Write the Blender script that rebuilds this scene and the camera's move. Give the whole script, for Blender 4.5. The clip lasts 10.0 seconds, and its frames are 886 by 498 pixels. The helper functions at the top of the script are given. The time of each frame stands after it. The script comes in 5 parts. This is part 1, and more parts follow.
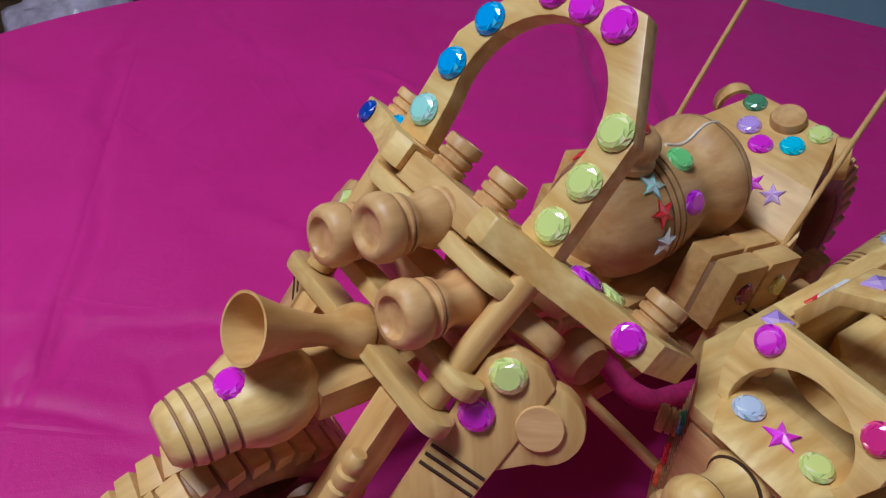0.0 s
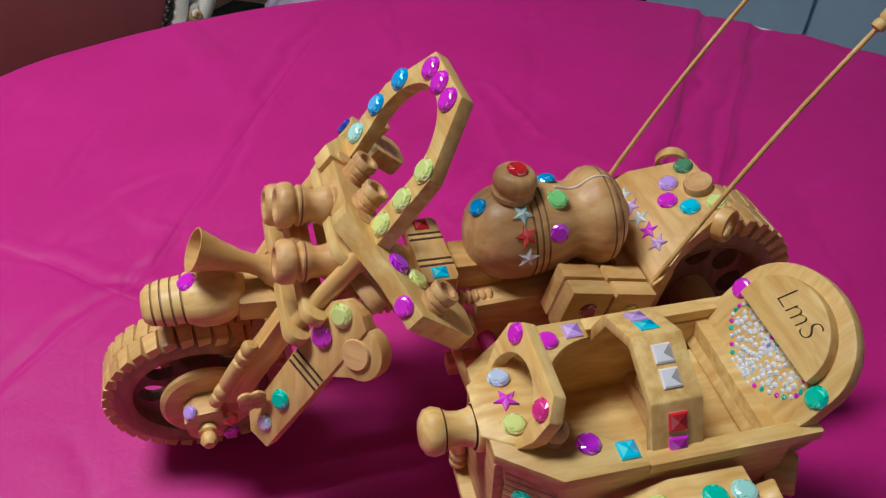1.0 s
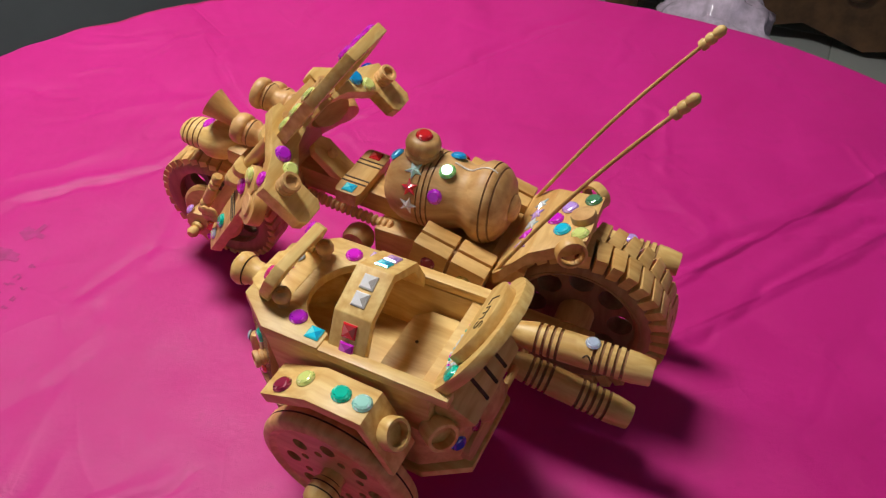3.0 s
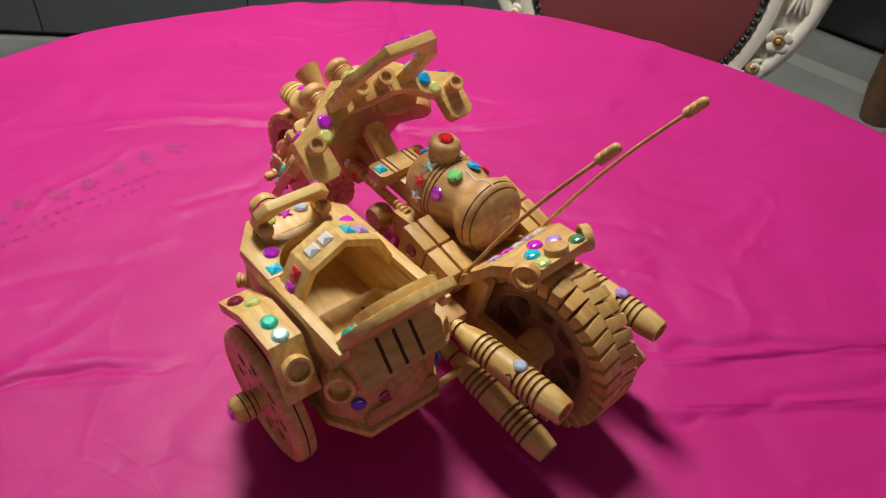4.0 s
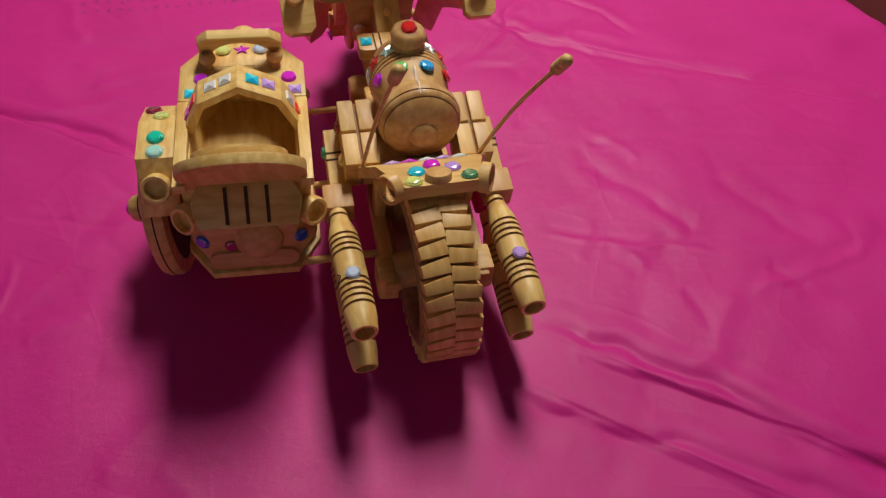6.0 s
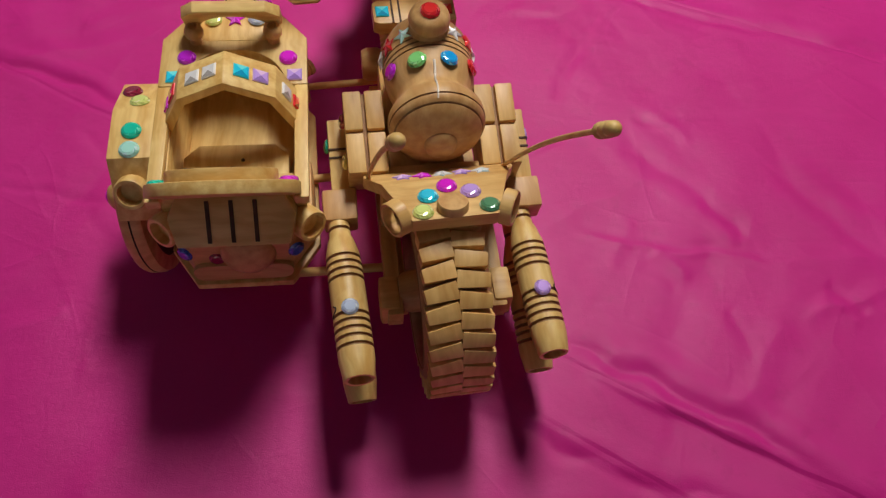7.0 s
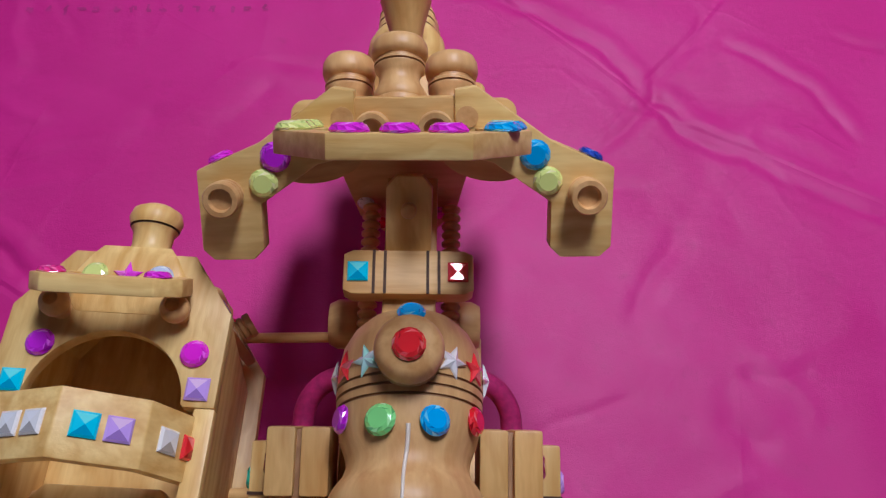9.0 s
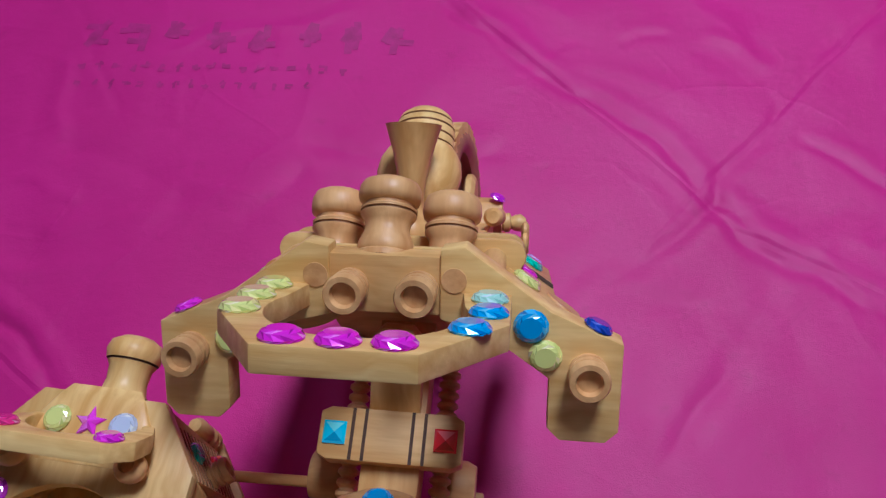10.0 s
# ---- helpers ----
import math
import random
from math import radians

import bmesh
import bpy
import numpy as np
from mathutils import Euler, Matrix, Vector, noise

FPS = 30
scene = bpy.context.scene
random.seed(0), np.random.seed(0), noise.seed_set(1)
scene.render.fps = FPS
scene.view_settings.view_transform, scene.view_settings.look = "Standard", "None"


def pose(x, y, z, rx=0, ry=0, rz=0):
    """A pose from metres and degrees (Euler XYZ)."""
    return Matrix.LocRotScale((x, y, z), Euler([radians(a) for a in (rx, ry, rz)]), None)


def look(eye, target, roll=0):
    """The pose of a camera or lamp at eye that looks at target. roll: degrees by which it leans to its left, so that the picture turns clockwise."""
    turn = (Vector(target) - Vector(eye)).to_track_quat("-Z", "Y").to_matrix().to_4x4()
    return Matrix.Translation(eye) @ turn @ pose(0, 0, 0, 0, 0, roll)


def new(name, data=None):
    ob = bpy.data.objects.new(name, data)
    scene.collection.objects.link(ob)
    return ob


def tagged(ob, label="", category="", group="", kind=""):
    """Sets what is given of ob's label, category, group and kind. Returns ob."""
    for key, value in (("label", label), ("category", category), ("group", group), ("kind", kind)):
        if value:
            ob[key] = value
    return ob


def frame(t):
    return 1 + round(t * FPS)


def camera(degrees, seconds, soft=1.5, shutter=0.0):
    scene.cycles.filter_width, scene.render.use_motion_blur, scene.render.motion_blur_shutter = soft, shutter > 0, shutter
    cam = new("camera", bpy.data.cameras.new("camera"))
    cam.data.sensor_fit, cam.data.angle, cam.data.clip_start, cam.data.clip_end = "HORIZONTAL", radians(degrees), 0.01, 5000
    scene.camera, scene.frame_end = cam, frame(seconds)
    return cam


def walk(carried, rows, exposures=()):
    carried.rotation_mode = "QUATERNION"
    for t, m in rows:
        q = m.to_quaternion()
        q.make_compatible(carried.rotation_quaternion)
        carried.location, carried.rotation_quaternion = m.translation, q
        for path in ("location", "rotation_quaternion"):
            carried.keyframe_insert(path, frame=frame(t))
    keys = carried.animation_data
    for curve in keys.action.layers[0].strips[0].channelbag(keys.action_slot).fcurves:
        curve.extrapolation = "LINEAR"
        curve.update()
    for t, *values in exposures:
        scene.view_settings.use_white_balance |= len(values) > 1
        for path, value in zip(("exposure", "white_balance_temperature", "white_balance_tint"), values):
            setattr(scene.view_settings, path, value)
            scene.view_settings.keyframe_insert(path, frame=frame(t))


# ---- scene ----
cam = camera(59.0, 10.0, 1.3)
PATH = [
    (0, (-0.1779, 0.2416, 0.357), (1.033, -0.6944, -0.931), 4.4),
    (0.5, (-0.2514, 0.2091, 0.416), (1.091, -0.4615, -0.907), 2.2),
    (1, (-0.3333, 0.1401, 0.451), (1.1, -0.2618, -0.885), 1.4),
    (1.5, (-0.4278, 0.0426, 0.483), (1.044, -0.0442, -0.869), -0.8),
    (2, (-0.4617, -0.0441, 0.487), (1.015, 0.0896, -0.855), 0.2),
    (2.5, (-0.4363, -0.117, 0.483), (0.994, 0.2298, -0.871), 0.1),
    (2.7, (-0.4257, -0.1495, 0.494), (0.9736, 0.3009, -0.862), 0.0),
    (3.8, (-0.3728, -0.3383, 0.518), (0.7448, 0.6515, -0.814), 2.8),
    (4, (-0.3541, -0.3744, 0.521), (0.6976, 0.7193, -0.782), 3.4),
    (4.5, (-0.303, -0.4601, 0.535), (0.6188, 0.7987, -0.716), 6.9),
    (5, (-0.2423, -0.4723, 0.507), (0.5825, 0.8451, -0.751), 6.8),
    (5.5, (-0.1309, -0.5, 0.516), (0.4221, 0.8495, -0.852), 6.9),
    (5.7, (-0.11, -0.498, 0.526), (0.3296, 0.8171, -0.916), 5.8),
    (6.8, (-0.0652, -0.3868, 0.523), (0.2115, 0.6454, -1.167), 7.6),
    (7, (-0.0583, -0.3625, 0.526), (0.1871, 0.6332, -1.191), 7.3),
    (7.5, (-0.0364, -0.2964, 0.504), (0.1238, 0.6592, -1.246), 5.9),
    (8, (-0.0078, -0.2229, 0.484), (0.0937, 0.7019, -1.286), 4.5),
    (8.5, (0.0101, -0.158, 0.467), (0.0751, 0.7571, -1.311), 3.6),
    (9, (0.0113, -0.0969, 0.455), (0.0449, 0.8237, -1.32), 3.1),
    (9.5, (0.0246, -0.0392, 0.447), (0.0191, 0.8836, -1.328), 1.8),
    (10, (0.0489, -0.025, 0.448), (-0.1537, 0.9185, -1.304), -6.5),
]
walk(cam, [(t, look(eye, target, roll)) for t, eye, target, roll in PATH], [(0.0, -0.80, 4850, 10), (1.0, -0.58, 5350, 11), (2.5, -0.32, 5850, 12), (4.5, -0.16, 6150, 10), (5.5, -0.36, 6250, 10), (7.0, -0.58, 6050, 12), (8.5, -0.60, 5350, 15), (9.0, -0.74, 5150, 20), (9.5, -0.82, 4950, 22), (10.0, -0.86, 4950, 22)])

# ---- light: a ceiling lamp ahead of the toy, plus two unseen fill lamps ----
world = bpy.data.worlds.new("world")
scene.world = world
world.use_nodes = True
wbg = world.node_tree.nodes["Background"]
sky = world.node_tree.nodes.new("ShaderNodeTexSky")
sky.sky_type, sky.sun_disc = "NISHITA", False
sky.sun_elevation, sky.sun_rotation = radians(35), radians(200)
world.node_tree.links.new(sky.outputs[0], wbg.inputs[0])
wbg.inputs[1].default_value = 0.05


def area_lamp(name, place, target, sx, sy, power, colour):
    data = bpy.data.lights.new(name, "AREA")
    data.shape, data.size, data.size_y, data.energy, data.color = "RECTANGLE", sx, sy, power, colour
    ob = new(name, data)
    ob.matrix_world = look(place, target)
    return ob


area_lamp("ceiling_lamp_light", (0.270, 0.710, 1.60), (0.270, 0.710, 0.0), 0.30, 0.70, 39, (1.0, 0.93, 0.83))
# two cool fill lamps, added out of view to lift the shaded sides
area_lamp("side_fill_light", (-2.02, 0.2, 0.75), (0.3, 0.1, 0.0), 1.5, 1.2, 0.5, (0.84, 0.92, 1.0))
area_lamp("rear_fill_light", (-0.9, -2.48, 0.30), (1.2, -1.0, 0.0), 1.05, 1.85, 1.4, (0.72, 0.86, 1.0))


# ---- materials ----
class Nodes:
    def __init__(self, name):
        self.mat = bpy.data.materials.new(name)
        self.mat.use_nodes = True
        self.tree = self.mat.node_tree
        self.bsdf = self.tree.nodes["Principled BSDF"]

    def add(self, kind, **values):
        node = self.tree.nodes.new(kind)
        for key, value in values.items():
            node.inputs[key].default_value = value
        return node

    def link(self, a, b):
        self.tree.links.new(a, b)

    def noise(self, vector, scale, detail=3.0, rough=0.55):
        node = self.add("ShaderNodeTexNoise", Scale=scale, Detail=detail, Roughness=rough)
        if vector is not None:
            self.link(vector, node.inputs["Vector"])
        return node.outputs["Fac"]

    def ramp(self, fac, stops):
        node = self.add("ShaderNodeValToRGB")
        els = node.color_ramp.elements
        while len(els) < len(stops):
            els.new(0.5)
        for el, (at, colour) in zip(els, stops):
            el.position, el.color = at, (*colour, 1)
        self.link(fac, node.inputs[0])
        return node.outputs[0]

    def maths(self, op, a, b=None):
        node = self.add("ShaderNodeMath")
        node.operation = op
        for i, v in enumerate((a, b)):
            if v is None:
                continue
            if isinstance(v, (int, float)):
                node.inputs[i].default_value = v
            else:
                self.link(v, node.inputs[i])
        return node.outputs[0]

    def mix(self, fac, a, b, blend="MIX"):
        node = self.add("ShaderNodeMix")
        node.data_type, node.blend_type = "RGBA", blend
        for socket, v in ((node.inputs[0], fac), (node.inputs[6], a), (node.inputs[7], b)):
            if isinstance(v, (int, float)):
                socket.default_value = v
            elif isinstance(v, tuple):
                socket.default_value = (*v, 1)
            else:
                self.link(v, socket)
        return node.outputs[2]

    def bump(self, height, strength, distance):
        node = self.add("ShaderNodeBump", Strength=strength, Distance=distance)
        self.link(height, node.inputs["Height"])
        self.link(node.outputs[0], self.bsdf.inputs["Normal"])

    def put(self, **values):
        for key, value in values.items():
            socket = self.bsdf.inputs[key.replace("_", " ")]
            if isinstance(value, (int, float)):
                socket.default_value = value
            elif isinstance(value, tuple):
                socket.default_value = (*value, 1)
            else:
                self.link(value, socket)
        return self.mat


def wood(name, light, dark, axis, rough=0.48):
    """Bare turned or sawn wood with the grain along one axis of the piece."""
    n = Nodes(name)
    info = n.add("ShaderNodeObjectInfo")
    coords = n.add("ShaderNodeTexCoord")
    shift = n.add("ShaderNodeVectorMath")
    shift.operation = "MULTIPLY_ADD"
    spread = n.add("ShaderNodeCombineXYZ")
    for i, k in enumerate((3.1, 5.3, 7.7)):
        n.link(n.maths("MULTIPLY", info.outputs["Random"], k), spread.inputs[i])
    shift.inputs[1].default_value = (1, 1, 1)
    n.link(coords.outputs["Object"], shift.inputs[0])
    n.link(spread.outputs[0], shift.inputs[2])
    stretch = n.add("ShaderNodeMapping")
    scale = [1.0, 1.0, 1.0]
    scale["xyz".index(axis)] = 0.09
    stretch.inputs["Scale"].default_value = scale
    n.link(shift.outputs[0], stretch.inputs["Vector"])
    bend = n.noise(shift.outputs[0], 30, 2)
    warp = n.add("ShaderNodeVectorMath")
    warp.operation = "ADD"
    small = n.add("ShaderNodeVectorMath")
    small.operation = "SCALE"
    small.inputs["Scale"].default_value = 0.012
    n.link(bend, small.inputs[0])
    n.link(stretch.outputs[0], warp.inputs[0])
    n.link(small.outputs[0], warp.inputs[1])
    rings = n.noise(warp.outputs[0], 170, 2.5, 0.5)
    fibre = n.noise(stretch.outputs[0], 900, 2, 0.6)
    blotch = n.noise(shift.outputs[0], 22, 3)
    base = n.ramp(rings, [(0.33, dark), (0.5, tuple((a + b) / 2 for a, b in zip(light, dark))), (0.66, light)])
    base = n.mix(n.maths("MULTIPLY", fibre, 0.24), base, tuple(c * 0.62 for c in dark))
    tone = n.maths("MULTIPLY_ADD", info.outputs["Random"], 0.22)
    n.tree.nodes[-1].inputs[2].default_value = 0.86
    grey = n.add("ShaderNodeCombineColor")
    for i in range(3):
        n.link(tone, grey.inputs[i])
    base = n.mix(1.0, base, grey.outputs[0], "MULTIPLY")
    stain = n.ramp(blotch, [(0.33, (0.86, 0.80, 0.74)), (0.58, (1, 1, 1))])
    base = n.mix(0.8, base, stain, "MULTIPLY")
    n.bump(n.maths("ADD", rings, n.maths("MULTIPLY", fibre, 0.6)), 0.25, 0.0006)
    gloss = n.ramp(blotch, [(0.3, (rough - 0.07,) * 3), (0.7, (rough + 0.1,) * 3)])
    return n.put(Base_Color=base, Roughness=gloss, Specular_IOR_Level=0.42)


PINE = {a: wood("pine_" + a, (0.92, 0.675, 0.250), (0.72, 0.425, 0.112), a, 0.42) for a in "xyz"}
BEECH = {a: wood("beech_" + a, (0.82, 0.515, 0.205), (0.64, 0.345, 0.115), a, 0.42) for a in "xyz"}
TAN = {a: wood("tan_" + a, (0.87, 0.575, 0.205), (0.68, 0.380, 0.105), a, 0.44) for a in "xyz"}
# tyre bodies, darker than the TAN tread blocks
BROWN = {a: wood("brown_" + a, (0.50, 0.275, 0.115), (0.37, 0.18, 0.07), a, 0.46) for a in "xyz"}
# rim wood darkened to paint in the shade inside the wheels
RIM_SHADE = {a: wood("rim_shade_" + a, (0.34, 0.185, 0.095), (0.24, 0.12, 0.058), a, 0.5) for a in "xyz"}
# darker wood that paints shade into cut grooves and gaps
GROOVE_SHADE = wood("groove_shade_wood", (0.46, 0.265, 0.115), (0.34, 0.175, 0.07), "z", 0.6)
RING = wood("burnt_ring_wood", (0.46, 0.26, 0.11), (0.34, 0.18, 0.07), "z", 0.65)
# burnt lines, and the painted shade behind the sidecar wheel's holes
BURNT_AND_SHADE = wood("burnt_and_shade_wood", (0.10, 0.048, 0.022), (0.055, 0.026, 0.013), "z", 0.7)


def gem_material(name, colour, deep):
    """Foil-backed acrylic: strongly coloured facets, hard clear surface, inner glints painted into the colour."""
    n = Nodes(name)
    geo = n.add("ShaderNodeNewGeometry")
    # random lightness per facet, deep to near white, imitates inner reflections
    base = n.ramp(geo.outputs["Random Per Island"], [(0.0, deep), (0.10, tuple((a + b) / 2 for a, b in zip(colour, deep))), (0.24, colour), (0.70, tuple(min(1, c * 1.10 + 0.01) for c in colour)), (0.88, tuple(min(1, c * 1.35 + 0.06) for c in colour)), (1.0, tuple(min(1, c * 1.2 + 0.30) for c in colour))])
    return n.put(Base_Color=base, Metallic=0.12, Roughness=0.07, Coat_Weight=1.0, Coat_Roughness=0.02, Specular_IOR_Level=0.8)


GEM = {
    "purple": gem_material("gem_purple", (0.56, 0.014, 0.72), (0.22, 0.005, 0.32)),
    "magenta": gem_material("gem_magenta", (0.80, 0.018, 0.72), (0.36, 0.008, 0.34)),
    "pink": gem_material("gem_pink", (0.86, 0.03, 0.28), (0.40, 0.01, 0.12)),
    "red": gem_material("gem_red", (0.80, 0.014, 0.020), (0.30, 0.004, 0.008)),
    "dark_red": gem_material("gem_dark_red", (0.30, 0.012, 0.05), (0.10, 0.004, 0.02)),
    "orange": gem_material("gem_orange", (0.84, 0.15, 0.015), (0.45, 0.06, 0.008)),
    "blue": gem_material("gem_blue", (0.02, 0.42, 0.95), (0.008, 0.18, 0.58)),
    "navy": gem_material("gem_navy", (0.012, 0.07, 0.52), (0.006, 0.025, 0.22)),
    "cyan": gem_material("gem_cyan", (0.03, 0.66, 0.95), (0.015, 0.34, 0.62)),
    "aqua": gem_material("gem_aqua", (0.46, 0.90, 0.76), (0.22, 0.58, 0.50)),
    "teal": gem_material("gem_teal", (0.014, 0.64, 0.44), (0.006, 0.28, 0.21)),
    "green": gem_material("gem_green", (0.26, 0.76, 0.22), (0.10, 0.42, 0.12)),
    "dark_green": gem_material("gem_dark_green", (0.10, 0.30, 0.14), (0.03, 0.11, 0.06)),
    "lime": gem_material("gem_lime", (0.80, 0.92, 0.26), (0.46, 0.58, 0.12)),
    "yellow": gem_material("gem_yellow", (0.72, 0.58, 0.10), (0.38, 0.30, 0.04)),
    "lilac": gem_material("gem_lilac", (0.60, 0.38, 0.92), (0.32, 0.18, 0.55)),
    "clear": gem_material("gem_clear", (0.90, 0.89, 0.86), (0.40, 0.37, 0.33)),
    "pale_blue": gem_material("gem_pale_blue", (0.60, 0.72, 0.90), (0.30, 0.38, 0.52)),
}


def sparkle(name):
    n = Nodes(name)
    geo = n.add("ShaderNodeNewGeometry")
    base = n.ramp(geo.outputs["Random Per Island"], [(0.0, (0.35, 0.62, 0.70)), (0.25, (0.97, 0.96, 0.93)), (0.5, (0.93, 0.84, 0.95)), (0.72, (0.84, 0.95, 0.92)), (1.0, (0.97, 0.97, 0.97))])
    return n.put(Base_Color=base, Metallic=0.10, Roughness=0.08, Coat_Weight=1.0, Specular_IOR_Level=0.8)


SPARKLE = sparkle("iridescent_rhinestone")


def plain(name, colour, rough, metal=0.0, vary=0.12, scale=40.0, bump=0.0):
    n = Nodes(name)
    coords = n.add("ShaderNodeTexCoord")
    f = n.noise(coords.outputs["Object"], scale, 4)
    base = n.ramp(f, [(0.3, tuple(c * (1 - vary) for c in colour)), (0.7, tuple(min(1, c * (1 + vary)) for c in colour))])
    if bump:
        n.bump(f, 0.4, bump)
    return n.put(Base_Color=base, Roughness=rough, Metallic=metal)


FOLDS = [  # from, to, height, width of the long fold lines in the cloth
    ((0.06, -0.135), (0.60, -0.500), -0.0044, 0.006), ((0.04, -0.180), (0.52, -0.525), -0.0030, 0.006),
    ((-0.62, 0.350), (-0.21, 0.075), -0.0050, 0.005), ((-0.03, 0.450), (0.20, 0.235), -0.0026, 0.005),
    ((0.15, 0.265), (0.62, 0.035), -0.0026, 0.006), ((0.33, 0.480), (0.115, 0.215), -0.0026, 0.005),
    ((0.115, 0.215), (0.02, 0.080), -0.0012, 0.006), ((-0.140, 0.525), (0.045, 0.393), 0.0026, 0.011),
    ((-0.27, 0.595), (-0.134, 0.520), -0.0014, 0.010), ((-0.134, 0.520), (-0.055, 0.570), 0.0020, 0.014),
    ((-0.335, 0.225), (-0.225, 0.090), 0.0014, 0.010), ((-0.340, 0.165), (-0.232, 0.186), 0.0016, 0.008),
    ((0.270, -0.097), (0.460, -0.097), 0.0018, 0.009), ((0.268, -0.145), (0.208, -0.204), 0.0018, 0.010),
    ((0.238, -0.070), (0.170, -0.150), -0.0014, 0.012), ((0.140, 0.092), (0.204, 0.190), -0.0014, 0.006),
    ((0.150, -0.088), (0.175, -0.047), 0.0014, 0.007), ((0.178, 0.166), (0.136, 0.096), -0.0016, 0.007),
    ((-0.119, 0.258), (-0.205, 0.250), 0.0012, 0.010), ((0.396, 0.560), (0.345, 0.460), -0.0026, 0.012),
    ((0.400, 0.585), (0.275, 0.400), 0.0022, 0.014), ((-0.240, -0.223), (-0.190, -0.164), 0.0018, 0.010),
    ((-0.306, -0.102), (-0.260, -0.086), 0.0016, 0.010), ((0.113, -0.186), (0.134, -0.158), 0.0016, 0.006),
    ((-0.14, 0.225), (-0.105, 0.275), -0.0012, 0.008), ((0.109, 0.494), (0.200, 0.410), 0.0018, 0.012),
    ((0.160, 0.255), (0.300, 0.225), 0.0018, 0.010), ((0.220, 0.060), (0.330, 0.100), 0.0014, 0.012),
]


def satin():
    """Magenta satin cloth: fine weave, soft stains, dull sheen."""
    n = Nodes("magenta_satin")
    coords = n.add("ShaderNodeTexCoord")
    big = n.noise(coords.outputs["Object"], 7, 4)
    mid = n.noise(coords.outputs["Object"], 46, 5, 0.62)
    weave = n.noise(coords.outputs["Object"], 1500, 2)
    base = n.ramp(big, [(0.3, (0.54, 0.0115, 0.205)), (0.7, (0.60, 0.0140, 0.238))])
    spots = n.ramp(mid, [(0.26, (0.78, 0.70, 0.76)), (0.40, (1, 1, 1))])
    base = n.mix(0.5, base, spots, "MULTIPLY")
    # sharp little folds: bent cell borders, present only in patches
    wander = n.add("ShaderNodeTexNoise", Scale=5.0, Detail=1.0)
    n.link(coords.outputs["Object"], wander.inputs["Vector"])
    shift = n.add("ShaderNodeVectorMath")
    shift.operation = "MULTIPLY_ADD"
    shift.inputs[1].default_value = (0.10, 0.10, 0.0)
    n.link(wander.outputs["Color"], shift.inputs[0])
    n.link(coords.outputs["Object"], shift.inputs[2])
    height = n.maths("ADD", n.maths("MULTIPLY", mid, 0.35), n.maths("MULTIPLY", weave, 0.1))
    height = n.maths("ADD", height, n.maths("MULTIPLY", n.noise(coords.outputs["Object"], 13, 1), 1.6))
    for scale, width, amount, patch in ((5.0, 0.05, 0.12, 4.0), (13.0, 0.07, 0.09, 8.0)):
        cell = n.add("ShaderNodeTexVoronoi", Scale=scale)
        cell.feature = "DISTANCE_TO_EDGE"
        n.link(shift.outputs[0], cell.inputs["Vector"])
        ridge = n.ramp(cell.outputs["Distance"], [(0.0, (1, 1, 1)), (width * 0.4, (0.35,) * 3), (width, (0, 0, 0))])
        mask = n.ramp(n.noise(coords.outputs["Object"], patch, 2), [(0.46, (0, 0, 0)), (0.60, (1, 1, 1))])
        height = n.maths("ADD", height, n.maths("MULTIPLY", n.maths("MULTIPLY", ridge, mask), amount))
    # the long fold lines, each a sharp valley between two ridges
    sep = n.add("ShaderNodeSeparateXYZ")
    n.link(coords.outputs["Object"], sep.inputs[0])
    sway = n.maths("MULTIPLY", n.maths("SUBTRACT", n.noise(coords.outputs["Object"], 14, 2), 0.5), 0.008)
    for (x0, y0), (x1, y1), h, w in (f for f in FOLDS if f[2] < -0.002):
        ln = math.hypot(x1 - x0, y1 - y0)
        ux, uy = (x1 - x0) / ln, (y1 - y0) / ln
        px = n.maths("SUBTRACT", sep.outputs[0], x0)
        py = n.maths("SUBTRACT", sep.outputs[1], y0)
        run = n.maths("ADD", n.maths("MULTIPLY", px, ux / ln), n.maths("MULTIPLY", py, uy / ln))
        off = n.maths("ADD", n.maths("SUBTRACT", n.maths("MULTIPLY", px, uy), n.maths("MULTIPLY", py, ux)), sway)
        across = n.maths("ADD", n.maths("MULTIPLY", off, 1 / 0.044), 0.5)
        a = -1 if h > 0 else 1
        shape = n.ramp(across, [(0.0, (0.5,) * 3), (0.24, (0.5,) * 3), (0.43, (0.5 + 0.30 * a,) * 3), (0.5, (0.5 - 0.10 * a,) * 3), (0.58, (0.5 + 0.16 * a,) * 3), (0.78, (0.5,) * 3), (1.0, (0.5,) * 3)])
        ends = n.ramp(run, [(0.0, (0, 0, 0)), (0.12, (1, 1, 1)), (0.88, (1, 1, 1)), (1.0, (0, 0, 0))])
        height = n.maths("ADD", height, n.maths("MULTIPLY", n.maths("MULTIPLY", n.maths("SUBTRACT", shape, 0.5), ends), min(1.0, abs(h) * 200)))
    n.bump(height, 0.8, 0.0025)
    gloss = n.ramp(mid, [(0.3, (0.44,) * 3), (0.7, (0.54,) * 3)])
    return n.put(Base_Color=base, Roughness=gloss, Specular_IOR_Level=0.36, Sheen_Weight=0.18, Sheen_Roughness=0.4, Sheen_Tint=(1.0, 0.40, 0.80))


